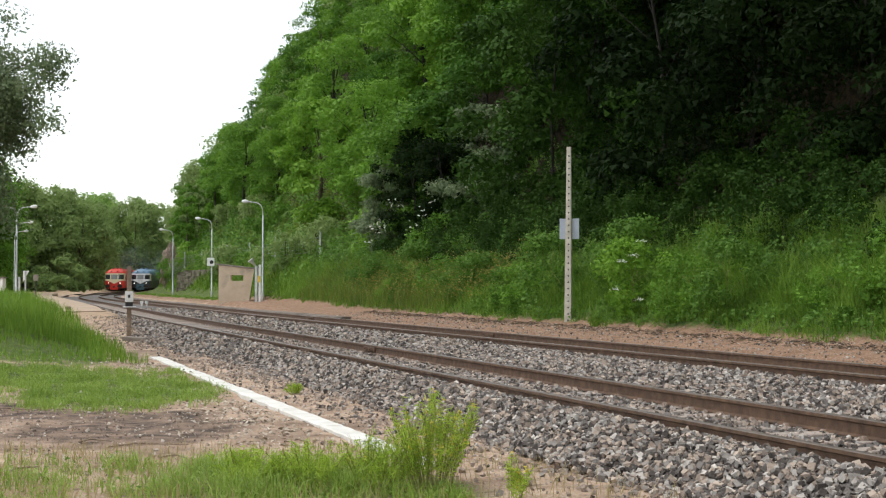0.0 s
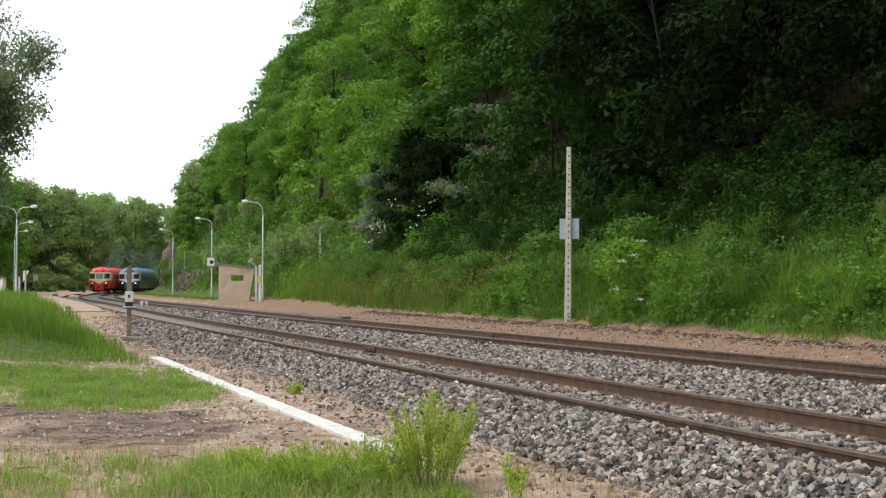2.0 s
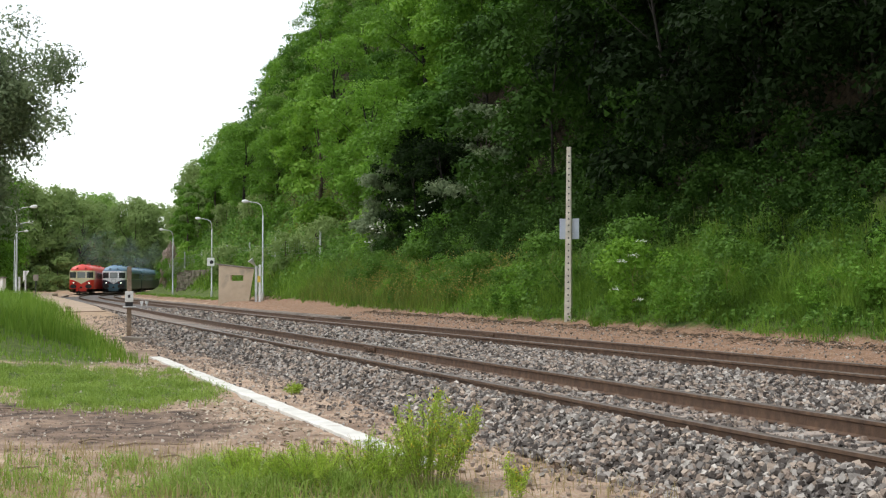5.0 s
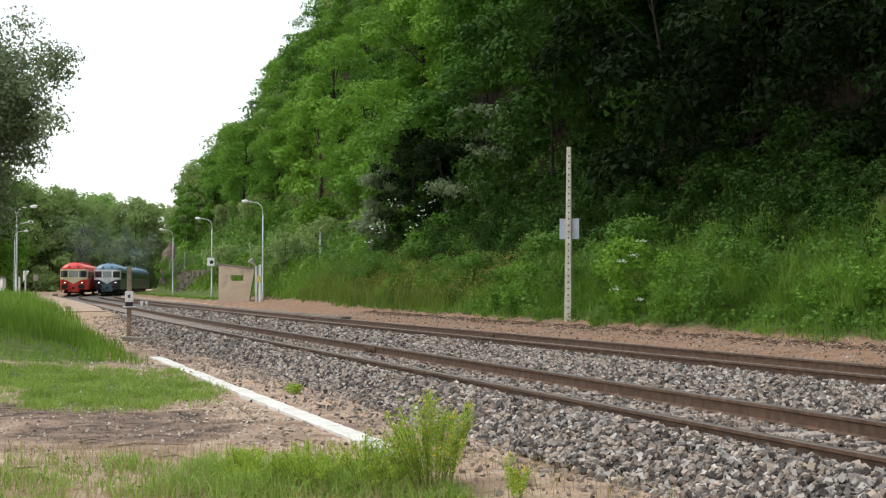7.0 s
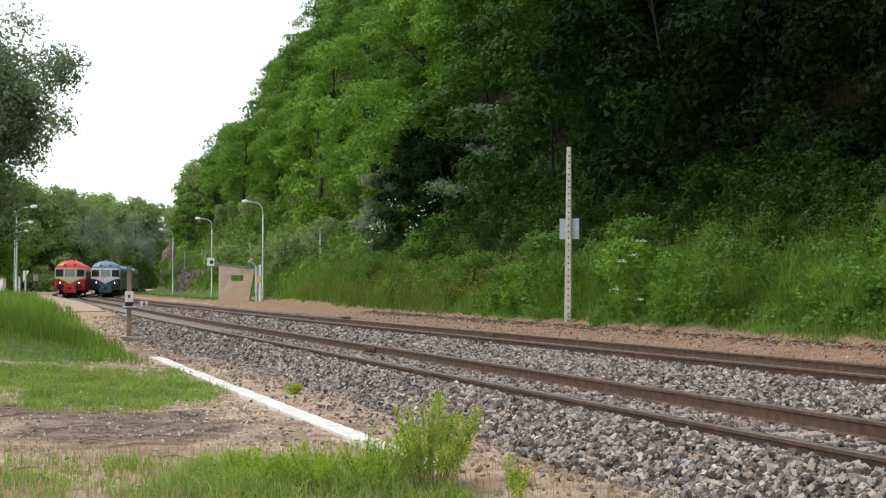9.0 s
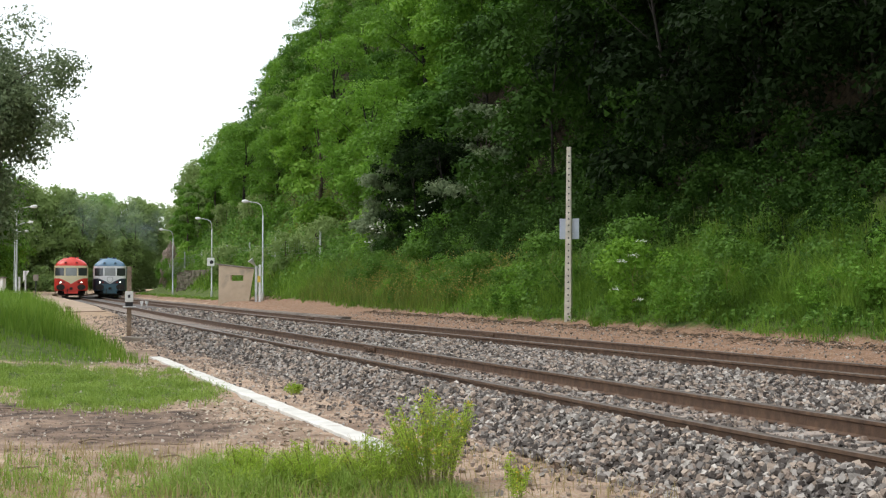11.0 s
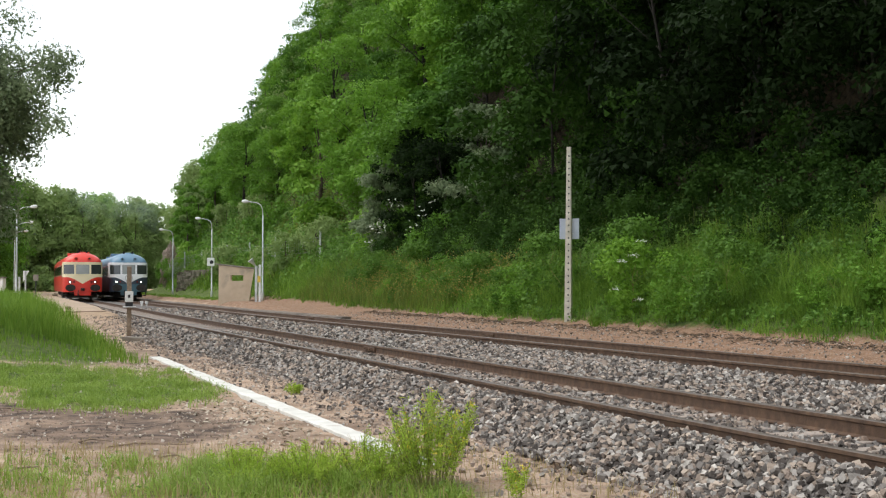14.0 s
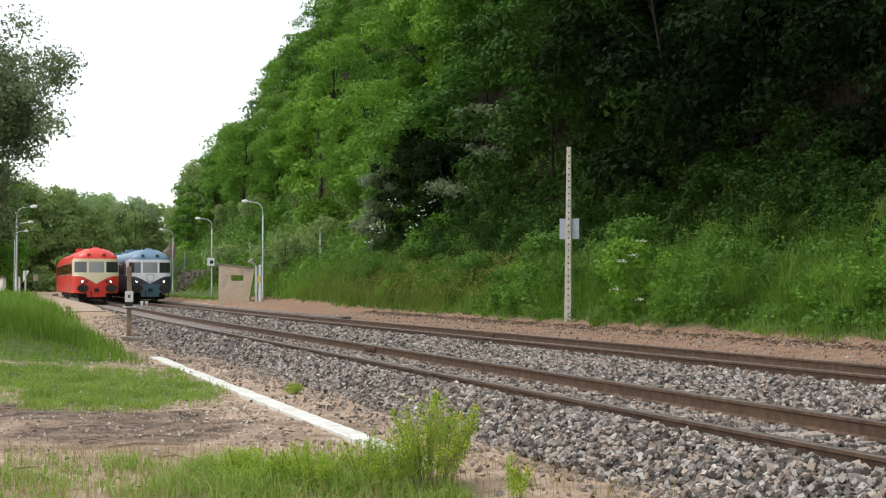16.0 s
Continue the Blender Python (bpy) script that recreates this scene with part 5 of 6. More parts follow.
def make_small_fixtures():
    # two white pickets between the tracks
    proto = tagged(empty("white_picket"), "short white marker peg between the tracks", "marker", "pegs between the tracks")
    bm = bmesh.new()
    tube(bm, [(0, 0, -0.1), (0, 0, 0.05), (0, 0, 0.26), (0, 0, 0.28)], [0.04, 0.05, 0.11, 0.10], 8)
    part("peg", bm, M_WHITE, proto)
    x, y = -18.33, 82.6
    proto.matrix_basis = pose(float(x), float(y), -0.12)
    copy_thing(proto, pose(float(x) + 0.28, float(y) + 0.1, -0.12))
    # sign post with a loudspeaker near the first lamp
    t = tagged(empty("signal_post", pose(-10.32, 75.0, 0.3)), "short grey post with yellow band and a horn loudspeaker", "post")
    bm = bmesh.new()
    box(bm, -0.07, 0.07, -0.07, 0.07, -0.3, 1.9, 0.01)
    part("shaft", bm, M_GALV, t)
    bm = bmesh.new()
    box(bm, 0.13, 0.26, -0.05, 0.05, -0.3, 1.98, 0.01)
    part("marker_board", bm, M_WHITE, t, "narrow white marker board")
    bm = bmesh.new()
    box(bm, 0.05, 0.24, -0.062, -0.045, 1.0, 1.35)
    part("yellow_band", bm, M_YELLOW, t)
    bm = bmesh.new()
    tube(bm, [(-0.05, 0, 1.9), (-0.15, -0.05, 2.05), (-0.32, -0.1, 2.25)], [0.05, 0.08, 0.17], 10)
    part("loudspeaker_horn", bm, M_GALV, t)
    # small sign on the second lamp
    t = tagged(empty("round_sign", pose(-16.3, 95.3, 0.33)), "square white notice with a dark symbol on the lamp post", "sign")
    bm = bmesh.new()
    box(bm, -0.26, 0.26, -0.10, -0.07, 2.15, 2.72, 0.01)
    part("panel", bm, M_WHITE, t)
    bm = bmesh.new()
    disc(bm, (0.06, -0.105, 2.42), (0, 1, 0), 0.13, 0.02, 14)
    part("symbol", bm, M_DARK, t)
    # signal mast, board and pole beyond the near platform
    t = tagged(empty("signal_mast", pose(-24.0, 78.0, 0.22)), "grey mast with a triangular board on the near platform", "signal")
    bm = bmesh.new()
    tube(bm, [(0, 0, -0.3), (0, 0, 1.75)], [0.05, 0.05], 8)
    tube(bm, [(-0.35, 0, -0.3), (-0.35, 0, 1.4)], [0.06, 0.06], 8)
    part("pole", bm, M_GALV, t)
    bm = bmesh.new()
    for p in ((-0.14, 0.0, 1.1), (0.2, 0.0, 1.75), (-0.14, 0.0, 1.75)):
        bm.verts.new(p)
    bm.faces.new(bm.verts[:])
    ext = bmesh.ops.extrude_face_region(bm, geom=bm.faces[:])["geom"]
    bmesh.ops.translate(bm, verts=[v for v in ext if isinstance(v, bmesh.types.BMVert)], vec=(0, 0.03, 0))
    part("board", bm, M_WHITE, t)
    t = tagged(empty("track_sign", pose(-30.0, 100.0, 0.1)), "small dark square sign on a post at the wood's edge", "sign")
    bm = bmesh.new()
    tube(bm, [(0, 0, -0.2), (0, 0, 1.75)], [0.04, 0.04], 8)
    part("pole", bm, M_DARK, t)
    bm = bmesh.new()
    box(bm, -0.2, 0.2, -0.05, -0.02, 1.35, 1.8, 0.01)
    part("panel", bm, M_OLD_CONCRETE, t)
    # pale cabinet at the wood's edge
    t = tagged(empty("equipment_cabinet", pose(-26.3, 80.5, 0.2)), "pale grey equipment cabinet behind the tall grass", "cabinet")
    bm = bmesh.new()
    box(bm, -0.45, 0.28, -0.3, 0.3, -0.2, 1.35, 0.02)
    part("body", bm, M_WHITE, t)
    bm = bmesh.new()
    box(bm, -0.5, 0.33, -0.36, 0.36, 1.35, 1.43, 0.01)
    part("cap", bm, M_OLD_CONCRETE, t)
    # small block on the near platform
    t = tagged(empty("concrete_block", pose(-14.35, 52.0, 0.22, 0, 0, 15)), "small brown concrete block on the sandy platform", "block")
    bm = bmesh.new()
    box(bm, -0.11, 0.11, -0.1, 0.1, -0.05, 0.13, 0.02)
    part("block_body", bm, M_WOOD, t)
    # sticks on the soil
    for x, y, L, a in ((-3.35, 10.9, 0.55, 75), (-5.2, 16.4, 0.5, 5), (-3.3, 13.0, 0.35, 15), (-2.75, 12.7, 0.75, 20), (-5.4, 16.0, 0.6, 40), (-2.3, 11.9, 0.5, -30), (-4.1, 12.3, 0.4, 80)):
        t = new("stick")
        bm = bmesh.new()
        tube(bm, [(-L / 2, 0, 0.01), (-L / 6, 0.04, 0.03), (L / 5, -0.02, 0.02), (L / 2, 0.03, 0.0)], [0.012, 0.011, 0.009, 0.004], 6)
        bpy.data.objects.remove(t)
        t = part("stick", bm, M_WOOD, None)
        t.matrix_basis = pose(x, y, float(ground_z(x, y)[0]) + 0.005, 0, 0, a)
        tagged(t, "dry brown twig lying on the dark soil", "stick", "twigs on the soil")


make_small_fixtures()


def make_fence():
    t = tagged(empty("chain_link_fence"), "grey chain-link fence with metal posts along the bank", "fence")
    posts = []
    for x, y in ((-7.1, 78.5), (-11.0, 89.0), (-14.4, 101.0), (-17.2, 108.0), (-18.9, 114.5), (-21.7, 122.0), (-24.75, 130.0), (-27.2, 135.0)):
        z = float(ground_z(x, y)[0])
        posts.append(Vector((x, y, min(z, 2.1))))
        bm = bmesh.new()
        tube(bm, [Vector((x, y, z - 0.5)), posts[-1] + Vector((0, 0, 2.2))], [0.055, 0.055], 8)
        part("fence_post", bm, M_GALV, t)
    bm = bmesh.new()
    for a, b in zip(posts, posts[1:]):
        for k in range(9):
            z = 0.15 + k * 0.21
            tube(bm, [a + Vector((0, 0, z)), b + Vector((0, 0, z))], [0.008, 0.008], 3, False)
        for k in range(1, 22):
            p = a.lerp(b, k / 22)
            tube(bm, [p + Vector((0, 0, 0.1)), p + Vector((0, 0, 1.83))], [0.006, 0.006], 3, False)
    part("wire_mesh", bm, M_GALV, t)


make_fence()


def make_retaining_wall():
    t = tagged(empty("retaining_wall"), "low wall of rough pinkish-grey stones under the fence", "wall")
    g = np.random.RandomState(21)
    a, b = Vector((-22.9, 118.0, 0.5)), Vector((-17.4, 108.0, 0.5))
    d = (b - a).normalized()
    deg = math.degrees(math.atan2(d.y, d.x))
    for row in range(5):
        q = g.uniform(0, 0.5)
        while q < (b - a).length - (0.8 if row > 3 else 0):
            w = g.uniform(0.35, 1.0)
            h = g.uniform(0.28, 0.48)
            bm = bmesh.new()
            box(bm, 0, w - 0.04, -0.35, 0.3, 0, h, 0.06)
            for v in bm.verts:
                v.co += Vector(g.normal(0, 0.045, 3))
            stone = part("stone", bm, M_WALL_STONE, t)
            stone.matrix_basis = Matrix.Translation(a + d * q + Vector((0, 0, row * 0.36 - 0.05 + g.uniform(-0.05, 0.05)))) @ pose(0, 0, 0, 0, 0, deg)
            q += w
    t = tagged(empty("rock_outcrop", pose(-27.7, 137.5, 3.2)), "bare pinkish rock showing in the hillside", "rock")
    bm = bmesh.new()
    bmesh.ops.create_icosphere(bm, subdivisions=4, radius=1)
    for v in bm.verts:
        k = 1 + 0.5 * noise.noise(v.co * 1.9) + 0.35 * noise.noise(v.co * 4.7) + 0.45 * noise.noise(v.co * 7.0) + 0.3 * noise.noise(v.co * 14.0)
        v.co = Vector((v.co.x * (0.72 - 0.2 * v.co.z) * k + 0.15 * v.co.z, v.co.y * 0.7 * k, v.co.z * 2.0 * k))
    part("rock_face", bm, M_ROCK, t)


make_retaining_wall()


# ---------------------------------------------------------------- railcars
CAR_LENGTH, HALF_WIDTH, ROOF_Z = 27.0, 1.46, 3.58


def outline(u, z):
    """A point of the car's skin. u runs 0..1 from the rear round the nose to the other side's rear; z is the height."""
    inset = 0.0
    if z > 2.55:
        k = min((z - 2.55) / (ROOF_Z - 2.55), 1)
        inset = HALF_WIDTH * (1 - math.sqrt(max(1 - k ** 2.3, 0)))
    if z < 1.0:
        inset = 0.06 * (1.0 - z)
    hw = HALF_WIDTH - inset
    rake = 0.10 * max(z - 1.7, 0) + (0.75 * ((z - 2.75) / 0.83) ** 2 if z > 2.75 else 0)
    front = CAR_LENGTH / 2 - rake
    back = -CAR_LENGTH / 2 + rake * 0.7
    side = CAR_LENGTH - 0.8
    a = (u - 0.5) * 2
    sign = 1 if a >= 0 else -1
    a = abs(a)
    # a: 0 at the nose's middle, 0.5 at the front corner, then along the side
    if a <= 0.5:
        th = a / 0.5 * math.pi / 2
        x = hw * abs(math.sin(th)) ** 0.62
        y = front - 0.95 * (1 - abs(math.cos(th)) ** 0.62)
    else:
        x = hw
        y = front - 0.95 - (a - 0.5) / 0.5 * (front - 0.95 - back)
    return Vector((sign * x, y, z))


def skin(bm, u0, u1, z0, z1, nu, nz, push=0.0, floor=None):
    """A patch of the car's skin between u0..u1 and z0..z1, pushed outwards. floor(u): a lower edge of its own."""
    grid = []
    for i in range(nu + 1):
        u = u0 + (u1 - u0) * i / nu
        lo = floor(u) if floor else z0
        row = []
        for j in range(nz + 1):
            z = lo + (z1 - lo) * j / nz
            p = outline(u, z)
            if push:
                e = 0.002
                du = outline(min(u + e, 1), z) - outline(max(u - e, 0), z)
                dz = outline(u, z + 0.01) - outline(u, z - 0.01)
                nrm = dz.cross(du)
                nrm = nrm.normalized() if nrm.length > 1e-9 else Vector((0, 1, 0))
                if nrm.dot(Vector((p.x, max(p.y, 0) * 0.3, 0))) < 0:
                    nrm = -nrm
                p = p + nrm * push
            row.append(bm.verts.new(p))
        grid.append(row)
    for a, b in zip(grid, grid[1:]):
        for j in range(nz):
            bm.faces.new((a[j], a[j + 1], b[j + 1], b[j]))
    return bm


def u_front(x):
    """u of the nose at the fraction x of the half width."""
    th = math.asin(min(abs(x), 1) ** (1 / 0.62))
    return 0.5 + math.copysign(th / (math.pi / 2) * 0.25, x)


def u_side(y, sign):
    a = 0.5 + (CAR_LENGTH / 2 - 0.95 - y) / (CAR_LENGTH - 0.95) * 0.5
    return 0.5 + sign * a / 2


def skin_sections(bm, z0, z1, nz, push=0.0):
    skin(bm, 0.0, 0.25, z0, z1, 10, nz, push)
    skin(bm, 0.25, 0.75, z0, z1, 40, nz, push)
    skin(bm, 0.75, 1.0, z0, z1, 10, nz, push)
    bmesh.ops.remove_doubles(bm, verts=bm.verts, dist=0.001)


def railcar(label, lower, band, roof, apron, buffer_plate, lit=True, emblem=False, side_paint=None):
    t = tagged(empty("railcar"), label, "railcar", "two trains running side by side")
    bm = bmesh.new()
    skin_sections(bm, 0.62, 1.75, 6)
    part("lower_body", bm, lower, t, smooth=True)
    bm = bmesh.new()
    skin_sections(bm, 1.75, 2.80, 5)
    part("window_band", bm, side_paint or band, t, smooth=True)
    if side_paint:
        bm = bmesh.new()
        skin(bm, 0.238, 0.762, 1.74, 2.80, 44, 5, 0.005)
        part("nose_band", bm, band, t, smooth=True)
    bm = bmesh.new()
    skin_sections(bm, 2.80, ROOF_Z - 0.005, 9)
    back = [outline(0.0, z) for z in np.linspace(0.62, ROOF_Z - 0.005, 14)] + [outline(1.0, z) for z in np.linspace(ROOF_Z - 0.005, 0.62, 14)]
    bm.faces.new([bm.verts.new(p) for p in back])
    part("roof", bm, roof, t, smooth=True)
    bm = bmesh.new()
    box(bm, -1.36, 1.36, -CAR_LENGTH / 2 + 0.2, CAR_LENGTH / 2 - 1.05, 0.58, 0.66)
    part("floor_pan", bm, M_UNDER, t)
    # brow over the windows
    bm = bmesh.new()
    skin(bm, 0.26, 0.74, 2.76, 2.84, 40, 1, 0.035)
    skin(bm, 0.26, 0.74, 2.74, 2.76, 40, 1, 0.012)
    part("brow", bm, band, t)
    # coloured moustache on the nose
    bm = bmesh.new()

    def vee(u):
        x = abs(outline(u, 1.5).x) / HALF_WIDTH
        return 1.72 - 0.50 * max(0, 1 - x / 0.72) ** 1.35
    skin(bm, u_front(-0.97), u_front(0.97), 1.7, 1.76, 48, 3, 0.008, vee)
    part("nose_chevron", bm, band, t, smooth=True)
    if apron is not lower:
        bm = bmesh.new()
        skin(bm, u_front(-0.60), u_front(0.60), 0.64, 1.20, 24, 3, 0.006)
        part("nose_apron", bm, apron, t, smooth=True)
    # valance between the buffers and steps at the corners
    bm = bmesh.new()
    skin(bm, u_front(-0.42), u_front(0.42), 0.36, 0.66, 20, 3, 0.004)
    part("valance", bm, apron, t, smooth=True)
    for x in (-1.2, 1.2):
        bm = bmesh.new()
        box(bm, x - 0.16, x + 0.16, 12.45, 12.75, 0.30, 0.34)
        box(bm, x - 0.16, x - 0.13, 12.45, 12.75, 0.30, 0.66)
        box(bm, x + 0.13, x + 0.16, 12.45, 12.75, 0.30, 0.66)
        part("step", bm, M_UNDER, t)
    # three cab windows with frames
    for a, b in ((-0.93, -0.42), (-0.33, 0.33), (0.42, 0.93)):
        bm = bmesh.new()
        skin(bm, u_front(a), u_front(b), 1.96, 2.66, 10, 4, 0.010)
        pane = part("cab_window", bm, M_GLASS_PALE if abs(a) < 0.4 else M_GLASS, t, smooth=True)
        bm = bmesh.new()
        skin(bm, u_front(a - 0.025), u_front(b + 0.025), 2.66, 2.69, 10, 1, 0.022)
        skin(bm, u_front(a - 0.025), u_front(b + 0.025), 1.93, 1.96, 10, 1, 0.022)
        for e in (a - 0.025, b):
            skin(bm, u_front(e), u_front(e + 0.025), 1.96, 2.66, 1, 3, 0.022)
        bmesh.ops.remove_doubles(bm, verts=bm.verts, dist=0.012)
        part("window_frame", bm, M_COACH_WHITE if emblem else M_CREAM, pane)
    # side windows, doors and pillars
    for sign in (-1, 1):
        for y in (11.75, *np.arange(9.3, -10.5, -1.55), -12.0):
            bm = bmesh.new()
            w = 0.34 if abs(y) > 11 else 0.58
            ua, ub = sorted((u_side(y - w, sign), u_side(y + w, sign)))
            skin(bm, ua, ub, 1.88, 2.60, 2, 3, 0.010)
            pane = part("side_window", bm, M_GLASS, t)
            bm = bmesh.new()
            skin(bm, ua - 0.0006, ub + 0.0006, 2.60, 2.63, 2, 1, 0.018)
            skin(bm, ua - 0.0006, ub + 0.0006, 1.85, 1.88, 2, 1, 0.018)
            part("window_frame", bm, M_GALV, pane)
        for y in (10.65, -10.9):
            bm = bmesh.new()
            ua, ub = sorted((u_side(y - 0.42, sign), u_side(y + 0.42, sign)))
            skin(bm, ua, ub, 0.70, 2.66, 2, 4, 0.014)
            door = part("door", bm, side_paint or lower, t)
            bm = bmesh.new()
            ua, ub = sorted((u_side(y - 0.26, sign), u_side(y + 0.26, sign)))
            skin(bm, ua, ub, 1.75, 2.52, 2, 2, 0.024)
            part("door_window", bm, M_GLASS, door)
            bm = bmesh.new()
            box(bm, sign * 1.42 - 0.05, sign * 1.42 + 0.05, y - 0.40, y + 0.40, 0.32, 0.36)
            part("step", bm, M_UNDER, door)
    # headlamps
    for x in (-0.89, 0.89):
        p = outline(u_front(x / HALF_WIDTH), 1.37)
        bm = bmesh.new()
        disc(bm, p + Vector((0, 0.0, 0)), (0.25 * x, 1, 0), 0.125, 0.14, 18)
        rim = part("headlamp", bm, M_DARK, t, smooth=True)
        bm = bmesh.new()
        disc(bm, p + Vector((0.012 * x, 0.07, 0)), (0.25 * x, 1, 0), 0.058, 0.03, 18)
        part("lens", bm, M_LAMP_GLOW if lit else M_GLASS, rim)
        inner = outline(u_front((x - math.copysign(0.26, x)) / HALF_WIDTH), 1.38)
        bm = bmesh.new()
        disc(bm, inner, (0.1 * x, 1, 0), 0.085, 0.10, 14)
        marker = part("marker_lamp", bm, M_DARK, t)
        bm = bmesh.new()
        disc(bm, inner + Vector((0, 0.05, 0)), (0.1 * x, 1, 0), 0.055, 0.02, 14)
        part("lens", bm, M_RED_LENS, marker)
        top = outline(u_front(x * 0.62 / HALF_WIDTH), 3.12)
        bm = bmesh.new()
        box(bm, -0.12, 0.12, -0.10, 0.14, -0.07, 0.09, 0.02, Matrix.Translation(top))
        pod = part("roof_lamp", bm, roof, t)
        bm = bmesh.new()
        disc(bm, top + Vector((0, 0.145, 0.01)), (0, 1, 0), 0.06, 0.02, 12)
        part("lens", bm, M_GLASS, pod)
        # buffer with an oval plate
        bm = bmesh.new()
        tube(bm, [(x, 12.9, 0.95), (x, 13.75, 0.95), (x, 13.76, 0.95), (x, 14.0, 0.95)], [0.12, 0.11, 0.075, 0.075], 12)
        stock = part("buffer", bm, M_UNDER, t)
        bm = bmesh.new()
        disc(bm, (0, 0, 0), (0, 1, 0), 0.30, 0.05, 22)
        for v in bm.verts:
            v.co = Vector((v.co.x * 1.22 + x, v.co.y + 14.02, v.co.z * 0.88 + 0.93))
        part("buffer_plate", bm, buffer_plate, stock)
    # roof gear
    for x, y, w, h in ((0.0, 11.2, 0.30, 0.10), (-0.45, 9.6, 0.2, 0.12), (0.4, 5.0, 0.45, 0.14), (0.0, -2.0, 0.5, 0.14), (0.0, -8.0, 0.45, 0.14)):
        bm = bmesh.new()
        box(bm, x - w, x + w, y - 0.5, y + 0.5, ROOF_Z - 0.12, ROOF_Z + h - 0.03, 0.05)
        part("roof_vent", bm, roof, t)
    for x in (-0.34, 0.30):
        bm = bmesh.new()
        tube(bm, [(x, 11.9, 3.36), (x, 12.1, 3.62), (x, 12.45, 3.64)], [0.03, 0.045, 0.085], 8)
        part("horn", bm, M_DARK, t)
    if emblem:
        bm = bmesh.new()
        c = outline(0.5, 1.62)
        ring = [(0.0, -0.36), (0.19, -0.22), (0.29, 0.02), (0.26, 0.22), (0.12, 0.27), (-0.12, 0.27), (-0.26, 0.22), (-0.29, 0.02), (-0.19, -0.22)]
        front = [bm.verts.new(c + Vector((x, 0.05, z))) for x, z in ring]
        rear = [bm.verts.new(c + Vector((x, -0.02, z))) for x, z in ring]
        bm.faces.new(front)
        for i in range(len(ring)):
            bm.faces.new((front[i], front[(i + 1) % 9], rear[(i + 1) % 9], rear[i]))
        shield = part("shield_emblem", bm, M_GALV, t, "pale metal shield emblem")
        bm = bmesh.new()
        front = [bm.verts.new(c + Vector((x * 0.74, 0.056, z * 0.74))) for x, z in ring]
        bm.faces.new(front)
        part("shield_field", bm, M_COACH_WHITE, shield)
    # coupling, hose and apron below the nose
    bm = bmesh.new()
    box(bm, -0.13, 0.13, 13.1, 13.95, 0.72, 0.92, 0.03)
    disc(bm, (0, 13.98, 0.80), (1, 0, 0), 0.10, 0.05, 12)
    tube(bm, [(0.3, 13.5, 0.75), (0.34, 13.65, 0.5), (0.30, 13.6, 0.35)], [0.03] * 3, 6)
    part("coupling", bm, M_UNDER, t)
    bm = bmesh.new()
    box(bm, -1.1, 1.1, 12.3, 12.4, 0.18, 0.5, 0.02)
    part("rail_guard", bm, M_UNDER, t)
    bm = bmesh.new()
    for y in (5.5, 2.5, -1.0, -4.5):
        box(bm, -1.25, 1.25, y - 1.1, y + 1.1, 0.28, 0.60, 0.04)
    part("underfloor_gear", bm, M_UNDER, t)
    wheels = []
    for y in (9.5, -9.5):
        bm = bmesh.new()
        for x in (-1.02, 1.02):
            box(bm, x - 0.07, x + 0.07, y - 1.65, y + 1.65, 0.38, 0.62, 0.03)
            for dy in (-1.2, 1.2):
                box(bm, x - 0.12, x + 0.12, y + dy - 0.16, y + dy + 0.16, 0.28, 0.58, 0.03)
        box(bm, -1.0, 1.0, y - 0.3, y + 0.3, 0.35, 0.6, 0.03)
        bogie = part("bogie", bm, M_UNDER, t)
        for dy in (-1.2, 1.2):
            bm = bmesh.new()
            for x in (-0.75, 0.75):
                disc(bm, (x, 0, 0), (1, 0, 0), 0.44, 0.12, 22)
                disc(bm, (x - math.copysign(0.07, x), 0, 0), (1, 0, 0), 0.47, 0.025, 22)
                box(bm, x + math.copysign(0.06, x) - 0.01, x + math.copysign(0.06, x) + 0.01, -0.3, 0.3, -0.05, 0.05)
            disc(bm, (0, 0, 0), (1, 0, 0), 0.08, 1.6, 10)
            w = part("wheelset", bm, M_STEEL, bogie)
            w.matrix_basis = pose(0, y + dy, 0.44)
            wheels.append((w, y + dy))
    return t, wheels


RED_CAR = railcar("red railcar with cream window band, lit headlamps and oval buffers", M_RED, M_CREAM, M_RED, M_RED, M_UNDER, side_paint=M_RED)
BLUE_CAR = railcar("blue-grey railcar with white band, shield emblem and lit headlamps", M_NAVY, M_COACH_WHITE, M_BLUE, M_TEAL, M_UNDER, True, True, side_paint=M_TEAL)
BLUE_TRAILER = railcar("dark blue-grey trailing railcar coupled behind the leading one", M_NAVY, M_TEAL, M_BLUE, M_TEAL, M_UNDER, False)


# ---------------------------------------------------------------- what moves
def red_front(t):
    u = (t - 8) / 8
    return -2.070 * u ** 3 + 4.494 * u ** 2 - 58.019 * u + 133.288


def blue_front(t):
    u = (t - 8) / 8
    return 2.488 * u ** 3 + 3.085 * u ** 2 - 63.612 * u + 137.550


def car_pose(s_mid, far):
    a, b = s_mid - 9.5, s_mid + 9.5
    xa, ya = at(a, far * float(spacing(a)))
    xb, yb = at(b, far * float(spacing(b)))
    return pose(float(xa + xb) / 2, float(ya + yb) / 2, 0.0, 0, 0, math.degrees(math.atan2(-(xa - xb), ya - yb)))


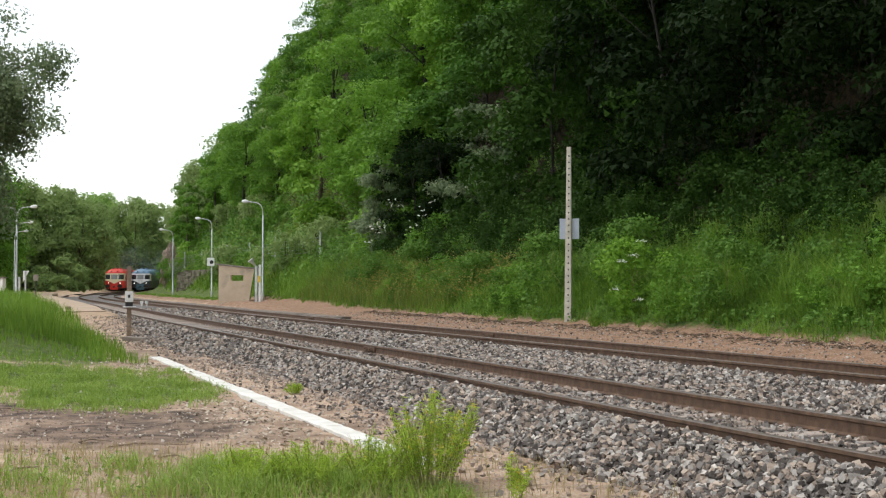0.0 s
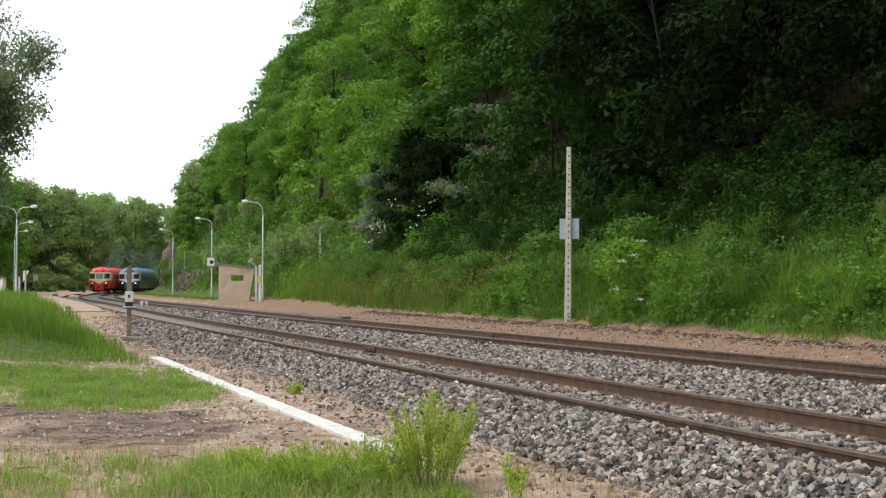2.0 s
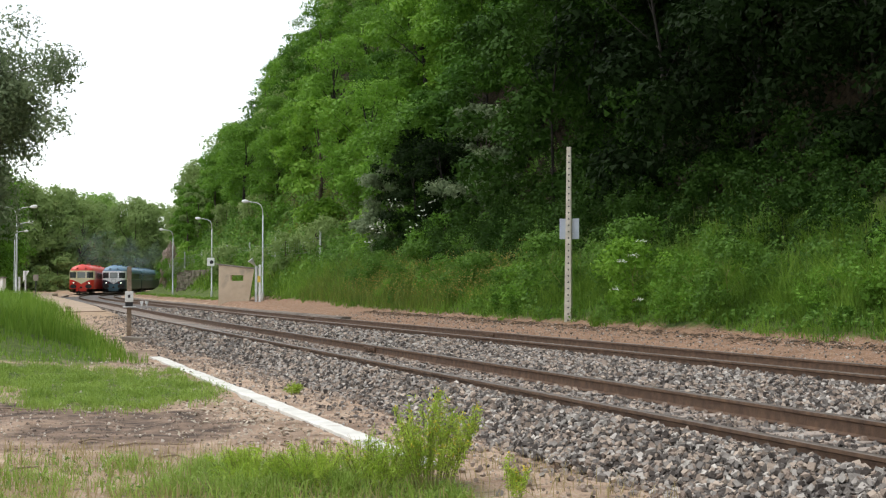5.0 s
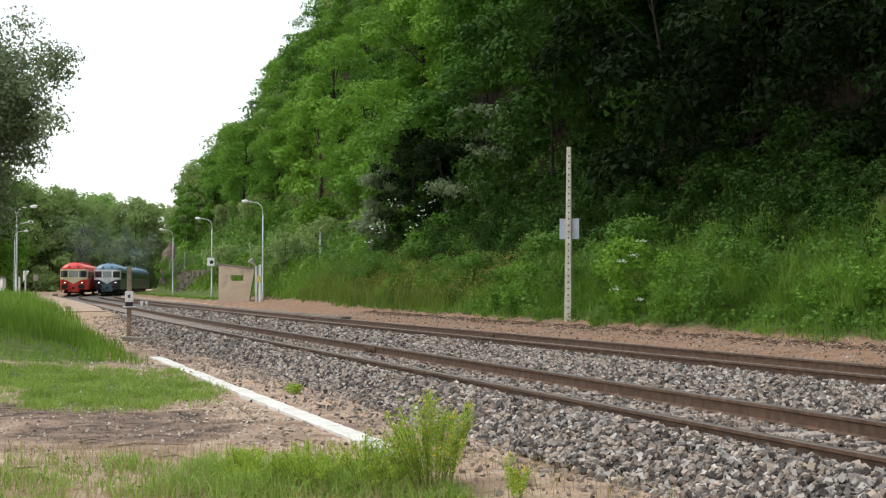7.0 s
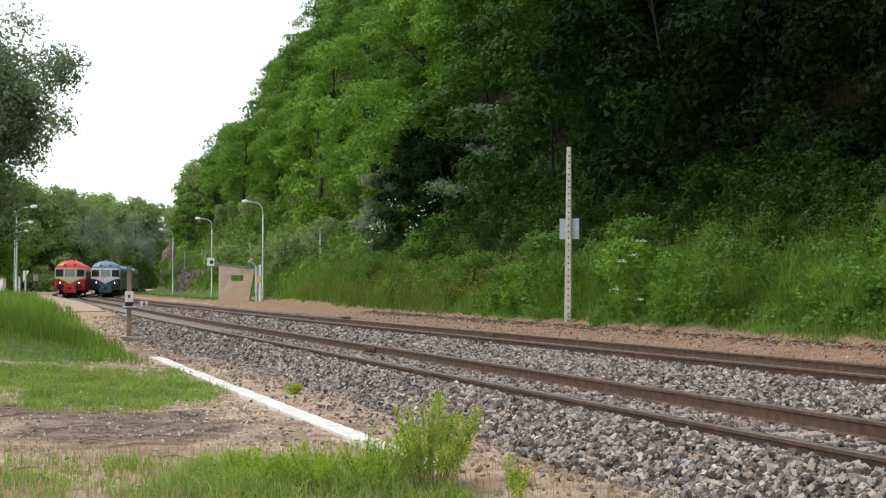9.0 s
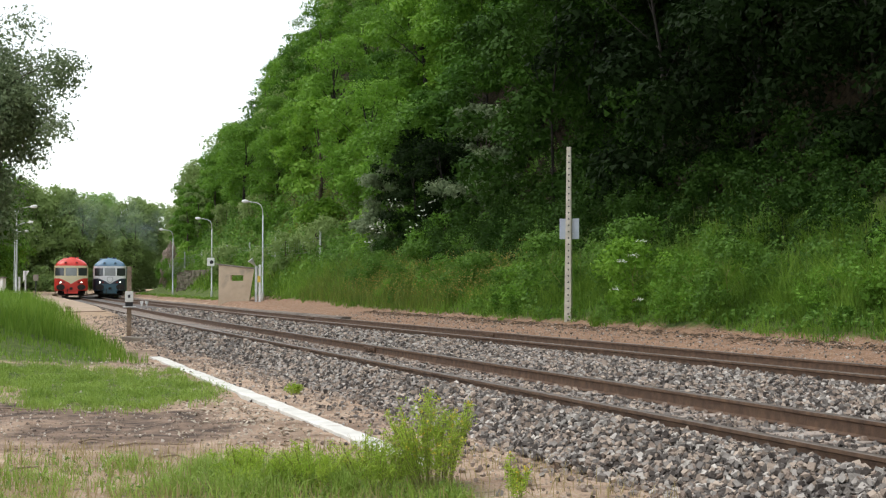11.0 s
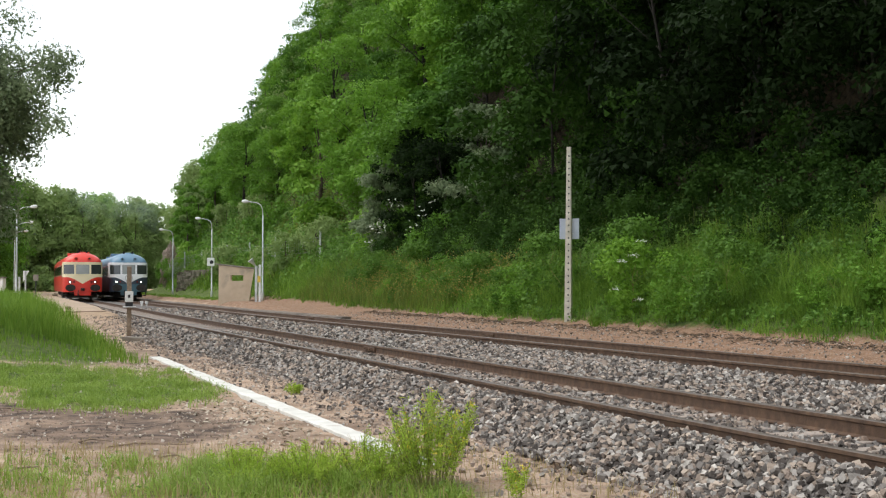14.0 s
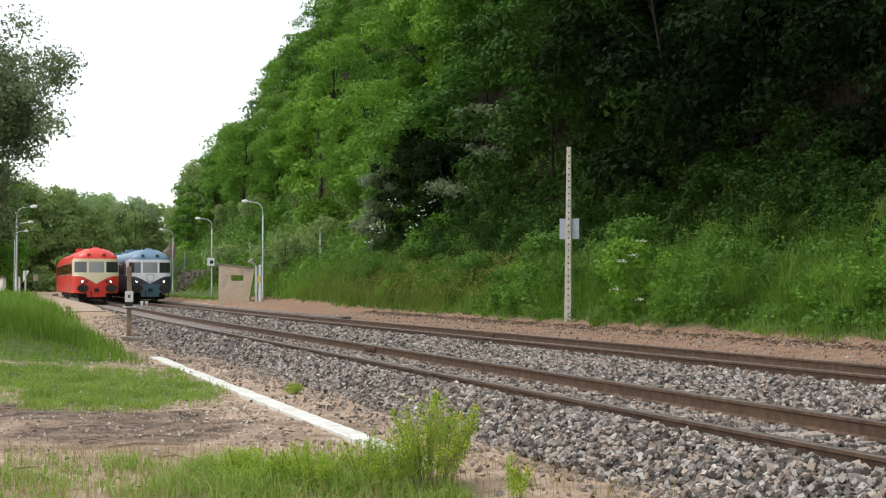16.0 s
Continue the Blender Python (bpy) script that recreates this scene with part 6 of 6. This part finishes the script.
def make_smoke():
    """Thin exhaust haze: many faint flakes that drift as one cloud."""
    m = bpy.data.materials.new("exhaust_haze")
    m.use_nodes = True
    nd, lk = m.node_tree.nodes, m.node_tree.links
    tr = nd.new("ShaderNodeBsdfTransparent")
    df = nd.new("ShaderNodeBsdfDiffuse")
    df.inputs["Color"].default_value = (0.50, 0.60, 0.66, 1)
    ms = nd.new("ShaderNodeMixShader")
    ms.inputs[0].default_value = 0.035
    lk.new(tr.outputs[0], ms.inputs[1])
    lk.new(df.outputs[0], ms.inputs[2])
    lk.new(ms.outputs[0], nd["Material Output"].inputs["Surface"])
    g = np.random.RandomState(30)
    n = 30
    p = g.normal(0, 1, (n, 3)) * (2.6, 4.0, 1.5)
    ob = new("exhaust_smoke", mesh_from("exhaust_smoke", *leaves(p, np.tile((0, -1.0, 0.1), (n, 1)), g.uniform(2.0, 5.0, n), 31, 0.2), m))
    return tagged(ob, "thin blue-grey diesel exhaust haze over the railcars", "smoke", kind="stuff")


SMOKE = make_smoke()


def motions():
    times = [i * 0.5 for i in range(33)]
    ticks = [i / 15 for i in range(241)]
    for (car, wheels), front, behind, far in ((RED_CAR, red_front, 0, 0), (BLUE_CAR, blue_front, 0, 1), (BLUE_TRAILER, blue_front, 1, 1)):
        back = CAR_LENGTH / 2 + behind * (CAR_LENGTH + 0.9)
        walk(car, [(t, car_pose(front(t) + back, far)) for t in times])
        for w, y in wheels:
            walk(w, [(t, pose(0, y, 0.44, math.degrees((front(t) - front(0)) / 0.44), 0, 0)) for t in ticks])
    walk(NEAR_TREE, [(k * 0.5, pose(-12.75, 30.0, -0.3, 0, 4.0 * SWAY(k * 0.5) - 1.0, 0)) for k in range(33)])
    for i, (b, root) in enumerate(BOUGHS):
        rows = []
        for k in range(33):
            t = k * 0.5
            gust = SWAY(t)
            rows.append((t, pose(*root, 1.5 * math.sin(1.9 * t + i), -gust * 1.2 + 1.2 * math.sin(2.3 * t + 1.7 * i), 1.5 * math.sin(1.3 * t + 2 * i))))
        walk(b, rows)
    walk(SMOKE, [(0, pose(-46, 214, 4.6)), (3.5, pose(-45, 196, 5.2)), (7, pose(-39.5, 163, 6.4)), (9, pose(-37.5, 158, 7.6)), (12, pose(-37.5, 158, 10.0)), (16, pose(-38, 160, 13.0))])
    for i, w in enumerate(WEEDS):
        w_base = w.location.copy()
        walk(w, [(k * 0.4, pose(*w_base, 1.5 * math.sin(2.1 * k * 0.4 + i), 3.0 * math.sin(1.6 * k * 0.4 + 0.8 * i), 0)) for k in range(41)])


def SWAY(t):
    """How far the wind lifts the boughs at t seconds."""
    return float(np.interp(t, (0, 1.5, 3.5, 5, 7, 9, 12.5, 14.5, 16), (0.1, -0.6, 0.1, 0.5, 0.8, 0.9, 0.9, 0.3, 0.7)))


motions()
